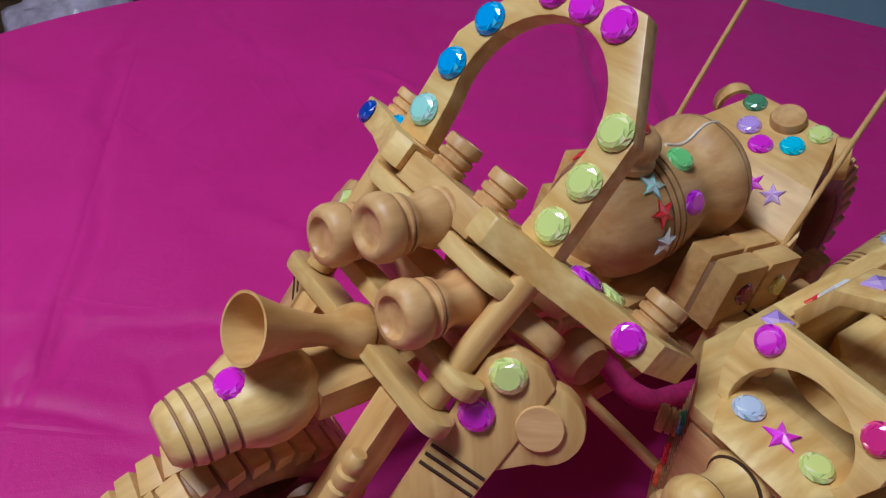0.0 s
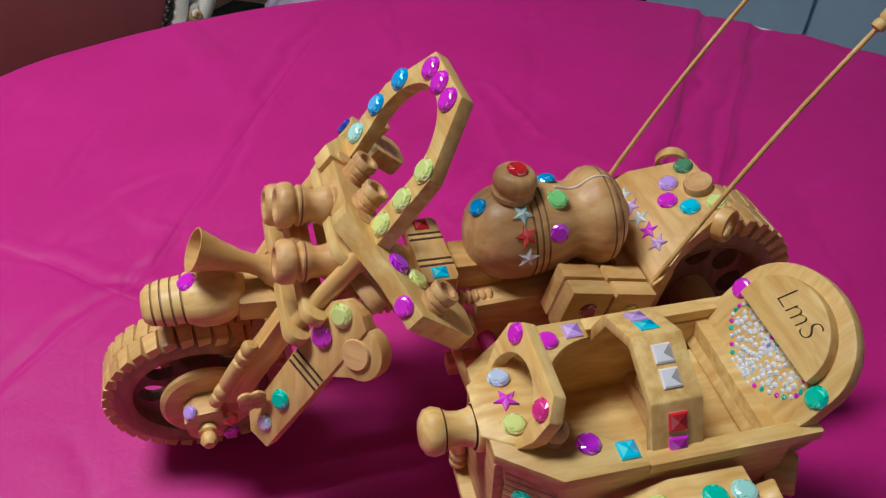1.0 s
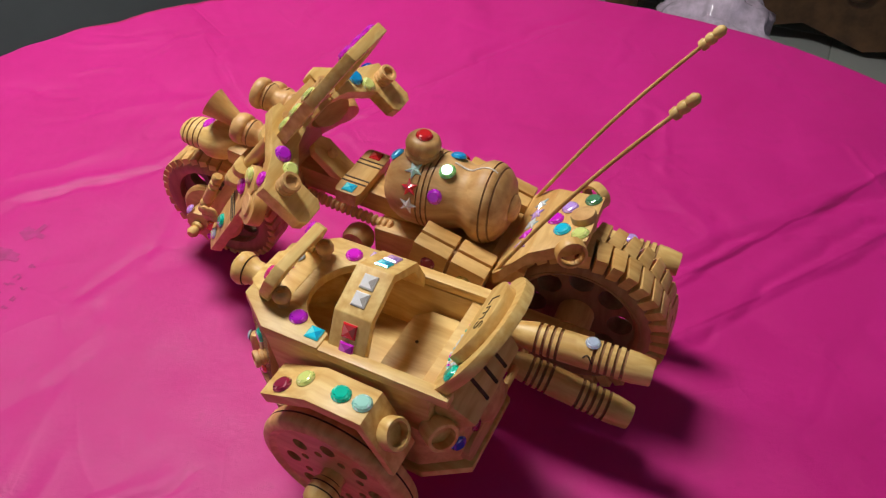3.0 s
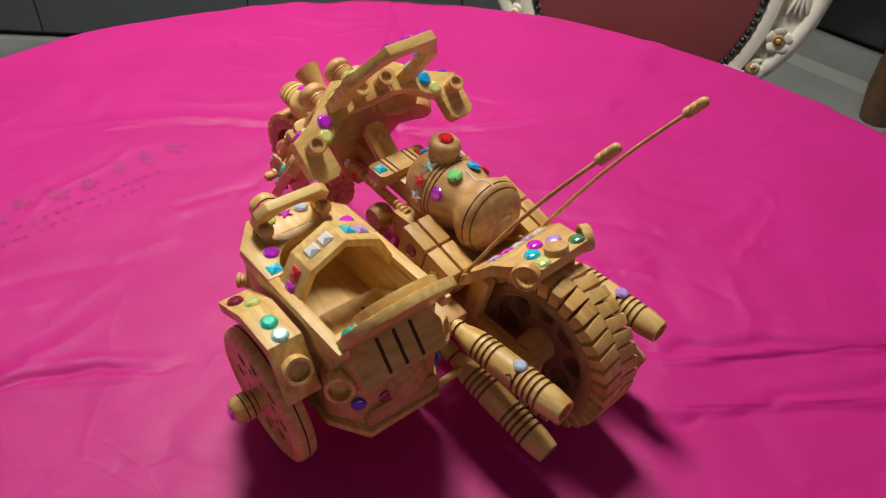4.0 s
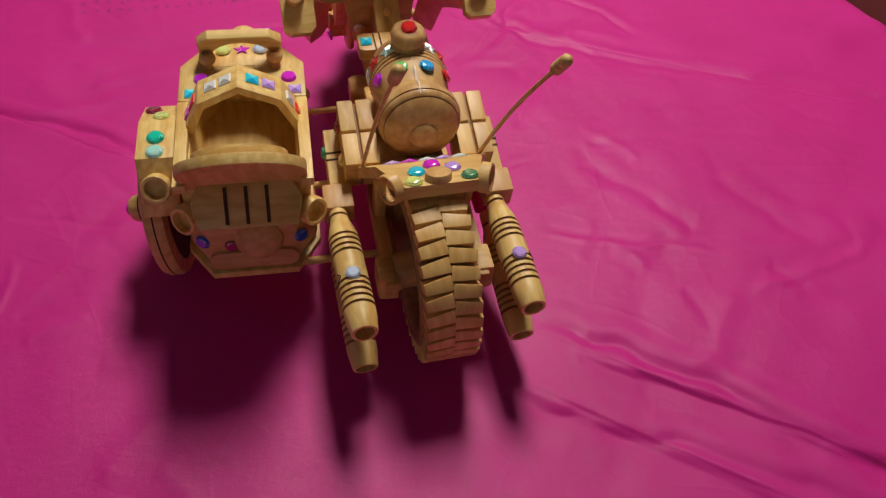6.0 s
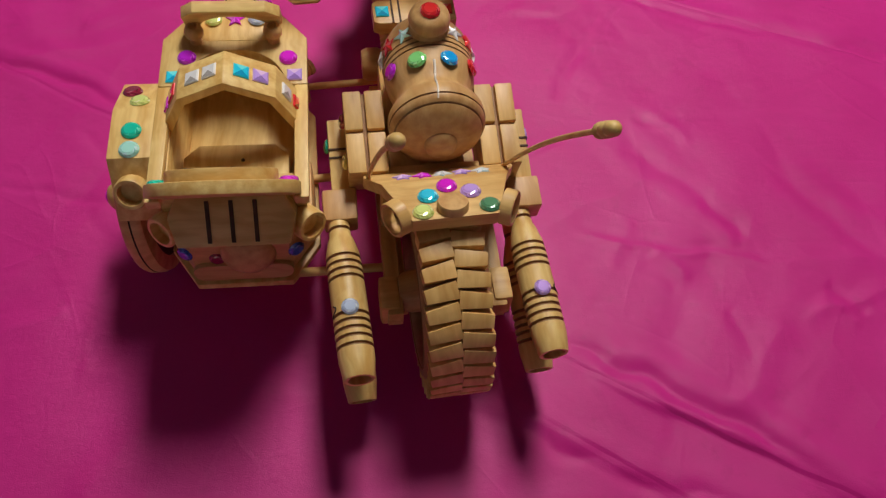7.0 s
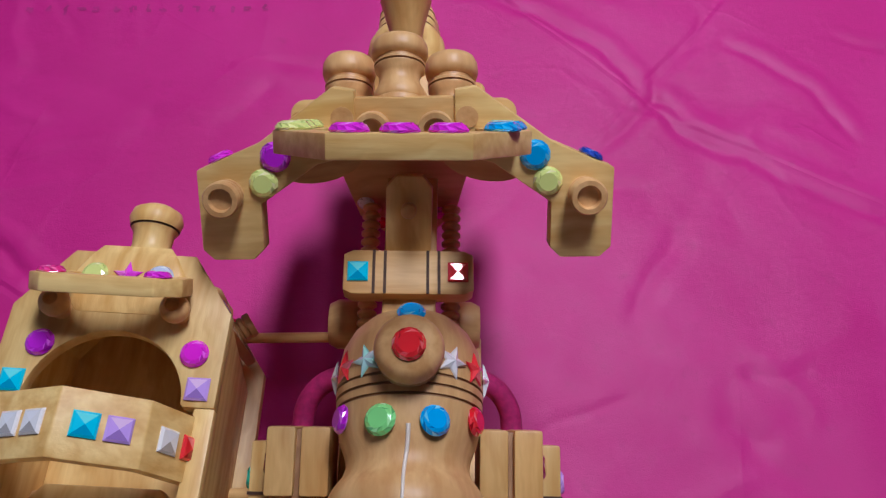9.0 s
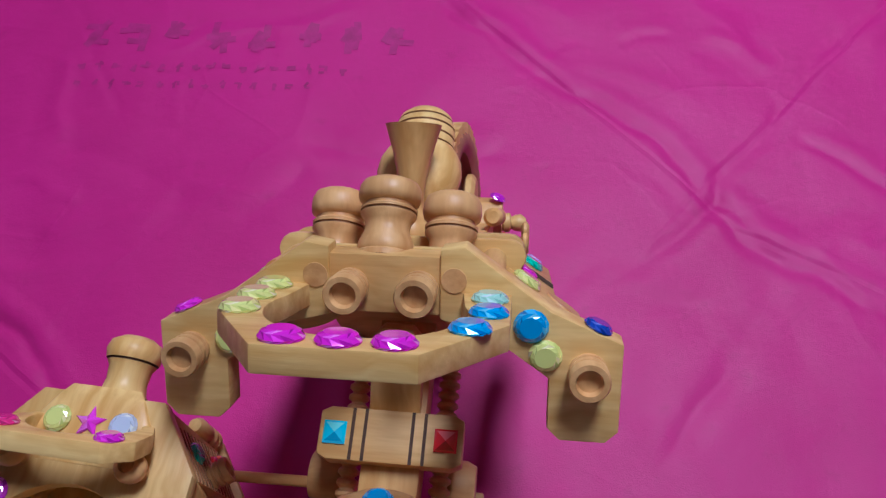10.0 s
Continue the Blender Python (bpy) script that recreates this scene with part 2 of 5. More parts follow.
SATIN = satin()
HEM = plain("magenta_hem_thread", (0.52, 0.02, 0.16), 0.7, 0, 0.2, 300)
SPLOTCH = plain("faded_ink", (0.43, 0.012, 0.180), 0.6, 0, 0.2, 120)
GLUE = plain("dried_glue", (0.78, 0.70, 0.58), 0.3, 0, 0.1, 60)
MARBLE_WHITE = plain("white_table_lacquer", (0.80, 0.82, 0.82), 0.22, 0, 0.05, 9)
WALL = plain("pale_wall_paint", (0.46, 0.46, 0.44), 0.75, 0, 0.05, 5)
BLUE_DOOR = plain("pale_blue_painted_panel", (0.42, 0.56, 0.68), 0.5, 0, 0.05, 8)
DARK_GLOSS = plain("charcoal_gloss_panel", (0.085, 0.092, 0.100), 0.20, 0, 0.12, 3)
BLACK = plain("black_lacquer", (0.012, 0.012, 0.014), 0.3, 0, 0.2, 10)
SKIRT = plain("grey_skirting_stone", (0.40, 0.41, 0.38), 0.4, 0, 0.1, 12)
IVORY = plain("ivory_lacquer", (0.74, 0.69, 0.575), 0.34, 0, 0.08, 30, 0.0008)
GILT = plain("worn_gilding", (0.60, 0.40, 0.16), 0.38, 0.25, 0.3, 70, 0.0008)
NAIL = plain("blackened_brass_nail", (0.05, 0.035, 0.035), 0.28, 0.7, 0.3, 200)
CARVED = plain("dark_carved_wood", (0.13, 0.065, 0.028), 0.35, 0, 0.5, 14, 0.004)
PINK_PLASTIC = plain("pink_plastic", (0.72, 0.10, 0.16), 0.35, 0, 0.1, 20)
FILM = plain("clear_plastic_film", (0.72, 0.60, 0.72), 0.18, 0, 0.25, 35, 0.01)
INK = plain("dark_ink", (0.03, 0.014, 0.008), 0.6, 0, 0.2, 200)


def leather():
    n = Nodes("dusty_red_leather")
    coords = n.add("ShaderNodeTexCoord")
    big = n.noise(coords.outputs["Object"], 4, 3)
    grain = n.noise(coords.outputs["Object"], 420, 3)
    base = n.ramp(big, [(0.3, (0.22, 0.044, 0.046)), (0.7, (0.27, 0.060, 0.062))])
    n.bump(grain, 0.3, 0.001)
    return n.put(Base_Color=base, Roughness=0.42, Specular_IOR_Level=0.5)


def lamp_glow():
    n = Nodes("lamp_diffuser")
    return n.put(Base_Color=(0.85, 0.85, 0.82), Roughness=0.5, Emission_Color=(1.0, 0.93, 0.83), Emission_Strength=4.0)


DIFFUSER = lamp_glow()
LEATHER = leather()


def tile_stone():
    n = Nodes("pale_green_grey_tile")
    coords = n.add("ShaderNodeTexCoord")
    big = n.noise(coords.outputs["Object"], 2.2, 6, 0.65)
    base = n.ramp(big, [(0.3, (0.50, 0.54, 0.49)), (0.7, (0.62, 0.65, 0.60))])
    return n.put(Base_Color=base, Roughness=0.14, Specular_IOR_Level=0.5)


TILE = tile_stone()


# ---- mesh helpers ----
WORLD = {}


def part(name, bm, material, parent=None, label="", m=None, smooth=38):
    """Links a bmesh as one mesh object under a thing or a part, at the pose m in the world."""
    me = bpy.data.meshes.new(name)
    bm.normal_update()
    bm.to_mesh(me)
    bm.free()
    for mt in (material if isinstance(material, (list, tuple)) else (material,)):
        me.materials.append(mt)
    return part_of(name, me, parent, label, m, smooth)


def part_of(name, me, parent=None, label="", m=None, smooth=38):
    if smooth:
        me.polygons.foreach_set("use_smooth", [True] * len(me.polygons))
        me.set_sharp_from_angle(angle=radians(smooth))
    ob = new(name, me)
    m = m or Matrix()
    WORLD[ob.name] = m
    if parent is not None:
        ob.parent = parent
        ob.matrix_basis = WORLD[parent.name].inverted() @ m
    else:
        ob.matrix_basis = m
    if label:
        tagged(ob, label)
    return ob


def thing(name, label, category, base=(0, 0, 0), group="", kind=""):
    ob = new(name)
    ob.empty_display_size = 0.02
    ob.location = base
    WORLD[ob.name] = Matrix.Translation(base)
    return tagged(ob, label, category, group, kind)


def soften(bm, width, segments=2, angle=28):
    if width <= 0:
        return bm
    bm.normal_update()
    edges = [e for e in bm.edges if len(e.link_faces) == 2 and e.calc_face_angle(0) > radians(angle)]
    bmesh.ops.bevel(bm, geom=edges, offset=width, segments=segments, affect="EDGES", clamp_overlap=True, profile=0.6)
    return bm


def box(sx, sy, sz, bevel=0.0008):
    bm = bmesh.new()
    bmesh.ops.create_cube(bm, size=1)
    bmesh.ops.scale(bm, vec=(sx, sy, sz), verts=bm.verts)
    return soften(bm, bevel)


def prism(points, depth, bevel=0.0008, holes=()):
    """A plate: an outline in its own x, y with holes, depth along z, centred on z."""
    bm = bmesh.new()
    edges = []
    for loop in (points, *holes):
        vs = [bm.verts.new((x, y, -depth / 2)) for x, y in loop]
        edges += [bm.edges.new((a, b)) for a, b in zip(vs, vs[1:] + vs[:1])]
    if holes:
        bmesh.ops.triangle_fill(bm, use_beauty=True, edges=edges)
    else:
        bm.faces.new(list(bm.verts))
    res = bmesh.ops.extrude_face_region(bm, geom=bm.faces[:])
    bmesh.ops.translate(bm, vec=(0, 0, depth), verts=[v for v in res["geom"] if isinstance(v, bmesh.types.BMVert)])
    bmesh.ops.recalc_face_normals(bm, faces=bm.faces[:])
    return soften(bm, bevel)


def drilled_disc(r_out, r_hole, ring, n, depth, r_in=0.004):
    """A round disc with n holes of r_hole on a circle of radius ring."""
    bm = bmesh.new()
    half = math.pi / n
    def edge(hx, theta):
        lo, hi = 0.0, 2 * r_out
        for _ in range(40):
            mid = (lo + hi) / 2
            x, y = hx + mid * math.cos(theta), mid * math.sin(theta)
            rr, aa = math.hypot(x, y), math.atan2(y, x)
            if r_in < rr < r_out and abs(aa) < half:
                lo = mid
            else:
                hi = mid
        return hx + lo * math.cos(theta), lo * math.sin(theta)
    corners = [math.atan2(r * math.sin(a), r * math.cos(a) - ring) for r in (r_in, r_out) for a in (-half, half)]
    thetas = sorted([2 * math.pi * k / 28 - math.pi for k in range(28)] + corners)
    for k in range(n):
        c, s = math.cos(2 * half * k), math.sin(2 * half * k)
        turn = lambda p, z: bm.verts.new((p[0] * c - p[1] * s, p[0] * s + p[1] * c, z))
        ins = [(ring + r_hole * math.cos(t), r_hole * math.sin(t)) for t in thetas]
        outs = [edge(ring, t) for t in thetas]
        loops = [[turn(p, z) for p in pts] for pts, z in ((outs, -depth / 2), (ins, -depth / 2), (ins, depth / 2), (outs, depth / 2))]
        m = len(thetas)
        for a, b in zip(loops, loops[1:]):
            for i in range(m):
                bm.faces.new((a[i], a[(i + 1) % m], b[(i + 1) % m], b[i]))
    bmesh.ops.remove_doubles(bm, verts=bm.verts[:], dist=1e-6)
    bmesh.ops.recalc_face_normals(bm, faces=bm.faces[:])
    return bm


def arc(cx, cy, rx, ry, a0, a1, n):
    return [(cx + rx * math.cos(radians(a0 + (a1 - a0) * i / n)), cy + ry * math.sin(radians(a0 + (a1 - a0) * i / n))) for i in range(n + 1)]


def circle(cx, cy, r, n=24, ry=None):
    return arc(cx, cy, r, ry or r, 0, 360, n)[:-1]


def lathe(profile, seg=32):
    """Turned round z: rows of (radius, height) or (radius, height, material of the band up to the next row)."""
    bm = bmesh.new()
    rings = []
    for row in profile:
        r, z = row[0], row[1]
        if r < 1e-6:
            rings.append([bm.verts.new((0, 0, z))])
        else:
            rings.append([bm.verts.new((r * math.cos(2 * math.pi * i / seg), r * math.sin(2 * math.pi * i / seg), z)) for i in range(seg)])
    for row, a, b in zip(profile, rings, rings[1:]):
        for i in range(seg):
            j = (i + 1) % seg
            vs = [a[i % len(a)], a[j % len(a)], b[j % len(b)], b[i % len(b)]]
            vs = list(dict.fromkeys(vs))
            if len(vs) > 2:
                f = bm.faces.new(vs)
                f.material_index = row[2] if len(row) > 2 else 0
    closed = abs(profile[0][0] - profile[-1][0]) < 1e-7 and abs(profile[0][1] - profile[-1][1]) < 1e-7
    for ring in () if closed else (rings[0], rings[-1]):
        if len(ring) > 2:
            try:
                bm.faces.new(ring)
            except ValueError:
                pass
    bmesh.ops.remove_doubles(bm, verts=bm.verts[:], dist=1e-7)
    bmesh.ops.recalc_face_normals(bm, faces=bm.faces[:])
    return bm


def grooved(profile, cuts, depth=0.0011, width=0.0016):
    """Adds grooves in the second material at the given heights to a lathe profile (radii read off the profile)."""
    tip = max(range(len(profile)), key=lambda i: (profile[i][1], -i))
    inside = [(*r[:2], 0) for r in profile[tip + 1:]]
    profile = profile[:tip + 1]
    rows = [(*r[:2], 0) for r in profile]
    def radius(z):
        for a, b in zip(profile, profile[1:]):
            if a[1] <= z <= b[1] and b[1] > a[1]:
                return a[0] + (b[0] - a[0]) * (z - a[1]) / (b[1] - a[1])
        return profile[-1][0]
    for c in cuts:
        lo, hi = c - width / 2, c + width / 2
        rows = [r for r in rows if not lo - 1e-5 < r[1] < hi + 1e-5]
        rows += [(radius(lo), lo, 1), (radius(c) - depth, lo + width * 0.25, 1), (radius(c) - depth, hi - width * 0.25, 1), (radius(hi), hi, 0)]
    return sorted(rows, key=lambda r: r[1]) + inside


def tube(points, radius, seg=10, taper=1.0):
    bm = bmesh.new()
    pts = [Vector(p) for p in points]
    rings = []
    side = None
    for i, p in enumerate(pts):
        d = (pts[min(i + 1, len(pts) - 1)] - pts[max(i - 1, 0)]).normalized()
        if side is None:
            side = d.orthogonal().normalized()
        side = (side - d * side.dot(d)).normalized()
        up = d.cross(side)
        r = radius * (1 + (taper - 1) * i / (len(pts) - 1))
        rings.append([bm.verts.new(p + (side * math.cos(2 * math.pi * k / seg) + up * math.sin(2 * math.pi * k / seg)) * r) for k in range(seg)])
    for a, b in zip(rings, rings[1:]):
        for k in range(seg):
            bm.faces.new((a[k], a[(k + 1) % seg], b[(k + 1) % seg], b[k]))
    bm.faces.new(rings[0])
    bm.faces.new(rings[-1])
    bmesh.ops.recalc_face_normals(bm, faces=bm.faces[:])
    return bm


def along(p, axis, spin=0.0, up=(0, 0, 1)):
    """The pose at p whose z runs along axis and whose y leans towards up."""
    z = Vector(axis).normalized()
    u = Vector(up)
    if abs(z.dot(u.normalized())) > 0.98:
        u = Vector((0, 1, 0))
    x = u.cross(z).normalized()
    y = z.cross(x)
    m = Matrix((x, y, z)).transposed().to_4x4()
    return Matrix.Translation(p) @ m @ pose(0, 0, 0, 0, 0, spin)


def between(a, b):
    a, b = Vector(a), Vector(b)
    return along(a, b - a), (b - a).length


# ---- gems: shared meshes, one object each ----
GEM_MESH = {}


def gem_mesh(shape, colour, d):
    d *= 1.08
    key = (shape, colour, round(d, 5))
    if key not in GEM_MESH:
        bm = bmesh.new()
        if shape == "star":
            n, rows = 10, [(1.0, 0.0), (0.86, 0.10)]
            top = bm.verts.new((0, 0, 0.34 * d / 2))
            ring = [[bm.verts.new((d / 2 * r * (1.0 if i % 2 == 0 else 0.44) * math.cos(math.pi * i / 5 + 0.3), d / 2 * r * (1.0 if i % 2 == 0 else 0.44) * math.sin(math.pi * i / 5 + 0.3), z * d / 2)) for i in range(n)] for r, z in rows]
        elif shape == "square":
            n, rows = 4, [(1.30, 0.0), (1.30, 0.12), (1.06, 0.26)]
            top = bm.verts.new((0, 0, 0.285 * d / 2))
            ring = [[bm.verts.new((r * d / 2 * math.cos(math.pi * (i + 0.5) / 2), r * d / 2 * math.sin(math.pi * (i + 0.5) / 2), z * d / 2)) for i in range(n)] for r, z in rows]
        else:
            n, rows = 14, [(0.97, 0.0), (1.0, 0.10), (0.84, 0.34), (0.62, 0.46)]
            top = None
            ring = [[bm.verts.new((d / 2 * r * math.cos(2 * math.pi * (i + 0.5 * (k % 2)) / n), d / 2 * r * math.sin(2 * math.pi * (i + 0.5 * (k % 2)) / n), z * d / 2)) for i in range(n)] for k, (r, z) in enumerate(rows)]
        for k, (a, b) in enumerate(zip(ring, ring[1:])):
            for i in range(n):
                j = (i + 1) % n
                if shape == "round" and k > 0:
                    if k % 2:
                        bm.faces.new((a[i], a[j], b[i]))
                        bm.faces.new((a[j], b[j], b[i]))
                    else:
                        bm.faces.new((a[i], a[j], b[j]))
                        bm.faces.new((a[i], b[j], b[i]))
                else:
                    bm.faces.new((a[i], a[j], b[j], b[i]))
        last = ring[-1]
        if top is not None:
            for i in range(n):
                bm.faces.new((last[i], last[(i + 1) % n], top))
        else:
            bm.faces.new(last)
        bm.faces.new(ring[0][::-1])
        bmesh.ops.recalc_face_normals(bm, faces=bm.faces[:])
        # facets split apart so each takes its own painted lightness
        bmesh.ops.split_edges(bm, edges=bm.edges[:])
        me = bpy.data.meshes.new("gem")
        bm.to_mesh(me)
        bm.free()
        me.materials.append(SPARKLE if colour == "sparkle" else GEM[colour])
        GEM_MESH[key] = me
    return GEM_MESH[key]


COLOUR_WORD = {k: k.replace("_", " ") for k in GEM}
COLOUR_WORD["sparkle"] = "iridescent"


def gem(parent, p, normal, colour, d=0.0105, shape="round", spin=0.0):
    """A stick-on gem with its flat back at p, facing along normal."""
    ob = part_of("star_sticker" if shape == "star" else "gem", gem_mesh(shape, colour, d), parent,
                 f"{COLOUR_WORD[colour]} {shape} faceted plastic gem" if shape != "star" else f"{COLOUR_WORD[colour]} star sticker",
                 along(p, normal, spin), 0)
    return ob


def gem_on(parent, m, u, v, h, colour, d=0.0105, shape="round", spin=0.0):
    """A gem on the face z = h of a piece with the pose m, at u, v in its plane."""
    mm = m @ pose(u, v, h, 0, 0, spin)
    return part_of("star_sticker" if shape == "star" else "gem", gem_mesh(shape, colour, d), parent,
                   f"{COLOUR_WORD[colour]} {shape} faceted plastic gem" if shape != "star" else f"{COLOUR_WORD[colour]} star sticker", mm, 0)


# ---- the room and the table ----
FLOOR = -0.76
CX, CY, TABLE_R = -0.072, -0.003, 0.757

floor_bm = box(7.0, 7.0, 0.05, 0)
floor = tagged(part("floor", floor_bm, SKIRT, None, m=pose(0.5, 0.2, FLOOR - 0.032)), "pale polished stone tile floor", "floor", kind="structure")
tile_me = None
for i in range(8):
    for j in range(8):
        if tile_me is None:
            ob = part("tile", box(0.596, 0.596, 0.014, 0.0015), TILE, floor, m=pose(-1.55 + 0.6 * i, -1.9 + 0.6 * j, FLOOR - 0.007))
            tile_me = ob.data
        else:
            part_of("tile", tile_me, floor, "", pose(-1.55 + 0.6 * i, -1.9 + 0.6 * j, FLOOR - 0.007), 0)


def wall(name, sx, sy, sz, p, material, label):
    return tagged(part(name, box(sx, sy, sz, 0), material, None, m=pose(*p)), label, "wall", kind="structure")


wall("wall_north", 5.2, 0.12, 2.40, (0.55, 2.75, FLOOR + 1.20), WALL, "pale painted wall behind the dark cabinet")
wall("wall_east", 0.12, 5.5, 2.40, (2.82, 0.35, FLOOR + 1.20), WALL, "pale painted wall behind the carved bench")
# the south and west walls have added, unseen openings that hold the fill lamps
gap_x, gap_w, gap_h = -0.9, 1.1, 2.06
tagged(part("wall_south", prism([(-2.05, FLOOR), (gap_x - gap_w / 2, FLOOR), (gap_x - gap_w / 2, FLOOR + gap_h), (gap_x + gap_w / 2, FLOOR + gap_h), (gap_x + gap_w / 2, FLOOR), (3.15, FLOOR), (3.15, FLOOR + 2.40), (-2.05, FLOOR + 2.40)], 0.12, 0), WALL, None, m=pose(0, -2.5, 0, 90, 0, 0), smooth=0), "pale painted wall with an added opening for fill light", "wall", kind="structure")
tagged(part("wall_west", prism([(-2.4, FLOOR), (3.1, FLOOR), (3.1, FLOOR + 2.40), (-2.4, FLOOR + 2.40)], 0.12, 0, holes=[[(-0.56, 0.14), (0.96, 0.14), (0.96, 1.36), (-0.56, 1.36)]]), WALL, None, m=pose(-2.05, 0, 0, 90, 0, 90), smooth=0), "pale painted wall with an added opening for side fill", "wall", kind="structure")
tagged(part("ceiling", box(5.3, 5.7, 0.1, 0), WALL, None, m=pose(0.55, 0.3, FLOOR + 2.45)), "plain white painted ceiling", "ceiling", kind="structure")
CAB = pose(0.785, 1.75, FLOOR, 0, 0, -42.2)      # stands across the corner behind the chair
tagged(part("skirting", box(2.66, 0.03, 0.10, 0.004), SKIRT, None, m=CAB @ pose(0, -0.005, 0.05)), "grey stone skirting below the dark cabinet", "skirting", kind="structure")
tagged(part("skirting", box(0.03, 2.12, 0.10, 0.004), SKIRT, None, m=pose(2.455, 1.49, FLOOR + 0.05)), "grey stone skirting below the dark panels", "skirting", kind="structure")

cab = thing("wall_cabinet", "low charcoal gloss cabinet with plain doors behind the chair", "cabinet", (0.785, 1.75, FLOOR))
part("body", box(2.66, 0.10, 1.4, 0.004), BLACK, cab, m=CAB @ pose(0, 0.065, 0.80))
for i in range(4):
    part("door", box(0.660, 0.016, 1.36, 0.003), DARK_GLOSS, cab, m=CAB @ pose(-0.9975 + 0.665 * i, 0.005, 0.80))
cab2 = thing("wall_cabinet", "black lacquered cabinet standing along the side wall", "cabinet", (2.52, 1.64, FLOOR))
part("body", box(0.10, 2.4, 1.1, 0.004), BLACK, cab2, m=pose(2.53, 1.64, FLOOR + 0.65))
for i in range(3):
    part("door", box(0.016, 0.795, 1.06, 0.003), BLACK, cab2, m=pose(2.47, 0.84 + 0.8 * i, FLOOR + 0.65))

BC = pose(1.06, -1.361, FLOOR, 0, 0, 51.6)     # stands across the corner
blue_cab = thing("blue_cabinet", "pale blue painted cupboard with tall plain doors", "cupboard", (1.06, -1.361, FLOOR))
part("body", box(1.20, 0.36, 1.30, 0.004), BLUE_DOOR, blue_cab, m=BC @ pose(0, -0.20, 0.67))
part("plinth", box(1.16, 0.34, 0.05, 0.002), BLACK, blue_cab, m=BC @ pose(0, -0.20, 0.025))
for i in range(3):
    part("door", box(0.385, 0.018, 1.22, 0.003), BLUE_DOOR, blue_cab, m=BC @ pose(-0.395 + 0.395 * i, -0.009, 0.69))
blk = thing("black_cabinet", "black lacquered cupboard beside the blue one", "cupboard", (1.867, -1.002, FLOOR))
part("body", box(0.75, 0.36, 1.2, 0.006), BLACK, blk, m=pose(1.867, -1.002, FLOOR + 0.60, 0, 0, 66))
part("door", box(0.70, 0.014, 1.12, 0.004), BLACK, blk, m=pose(1.867, -1.002, FLOOR + 0.60, 0, 0, 66) @ pose(0, 0.188, 0))

lamp = thing("ceiling_lamp", "long white ceiling lamp panel", "lamp", (0.270, 0.710, FLOOR + 2.40))
part("frame", prism([(-0.20, -0.46), (0.20, -0.46), (0.20, 0.46), (-0.20, 0.46)], 0.05, 0.004, holes=[[(-0.17, -0.43), (0.17, -0.43), (0.17, 0.43), (-0.17, 0.43)]]), IVORY, lamp, m=pose(0.270, 0.710, FLOOR + 2.375))

part("diffuser", box(0.338, 0.858, 0.006, 0), DIFFUSER, lamp, "glowing white diffuser", pose(0.270, 0.710, FLOOR + 2.391))

table = thing("round_table", "round white lacquered dining table on a pedestal under the cloth", "table", (CX, CY, FLOOR))
part("tabletop", lathe([(0.0, -0.040), (0.72, -0.040), (0.750, -0.032), (TABLE_R, -0.020), (0.7560, -0.0125), (0.752, -0.0090), (0.735, -0.0085), (0.722, -0.0150), (0.0, -0.0150)], 128), MARBLE_WHITE, table, m=pose(CX, CY, 0))
part("pedestal", lathe([(0.30, FLOOR), (0.30, FLOOR + 0.03), (0.10, FLOOR + 0.09), (0.07, FLOOR + 0.3), (0.11, -0.15), (0.22, -0.0405)], 48), MARBLE_WHITE, table, m=pose(CX, CY, 0))

# cloth: fold creases left from storage, soft wrinkles, a hem that hangs a little over the rim
def lattice(i, j, seed):
    """A repeatable random number in -1..1 for each whole grid point."""
    k = (i.astype(np.int64) * 374761393 + j.astype(np.int64) * 668265263 + seed * 974711) & 0xFFFFFFFF
    k = ((k ^ (k >> 13)) * 1274126177) & 0xFFFFFFFF
    return ((k ^ (k >> 16)) & 0xFFFF) / 32767.5 - 1.0


def ripple(x, y, seed):
    """Smooth noise over the plane."""
    i, j = np.floor(x), np.floor(y)
    u, v = x - i, y - j
    u, v = u * u * u * (u * (u * 6 - 15) + 10), v * v * v * (v * (v * 6 - 15) + 10)
    a, b = lattice(i, j, seed), lattice(i + 1, j, seed)
    c, d = lattice(i, j + 1, seed), lattice(i + 1, j + 1, seed)
    return (a + (b - a) * u) * (1 - v) + (c + (d - c) * u) * v


random.seed(21)
WRINKLES = []      # short pinched wrinkles: middle, turn, half length, height, width
for k in range(170):
    a = random.choice((0.55, -0.6, 1.9, 2.5, 0.1)) + random.uniform(-0.4, 0.4)
    WRINKLES.append((random.uniform(-0.75, 0.62), random.uniform(-0.68, 0.70), a, random.uniform(0.015, 0.075), random.choice((-1, 1)) * random.uniform(0.0004, 0.0014), random.uniform(0.003, 0.009)))


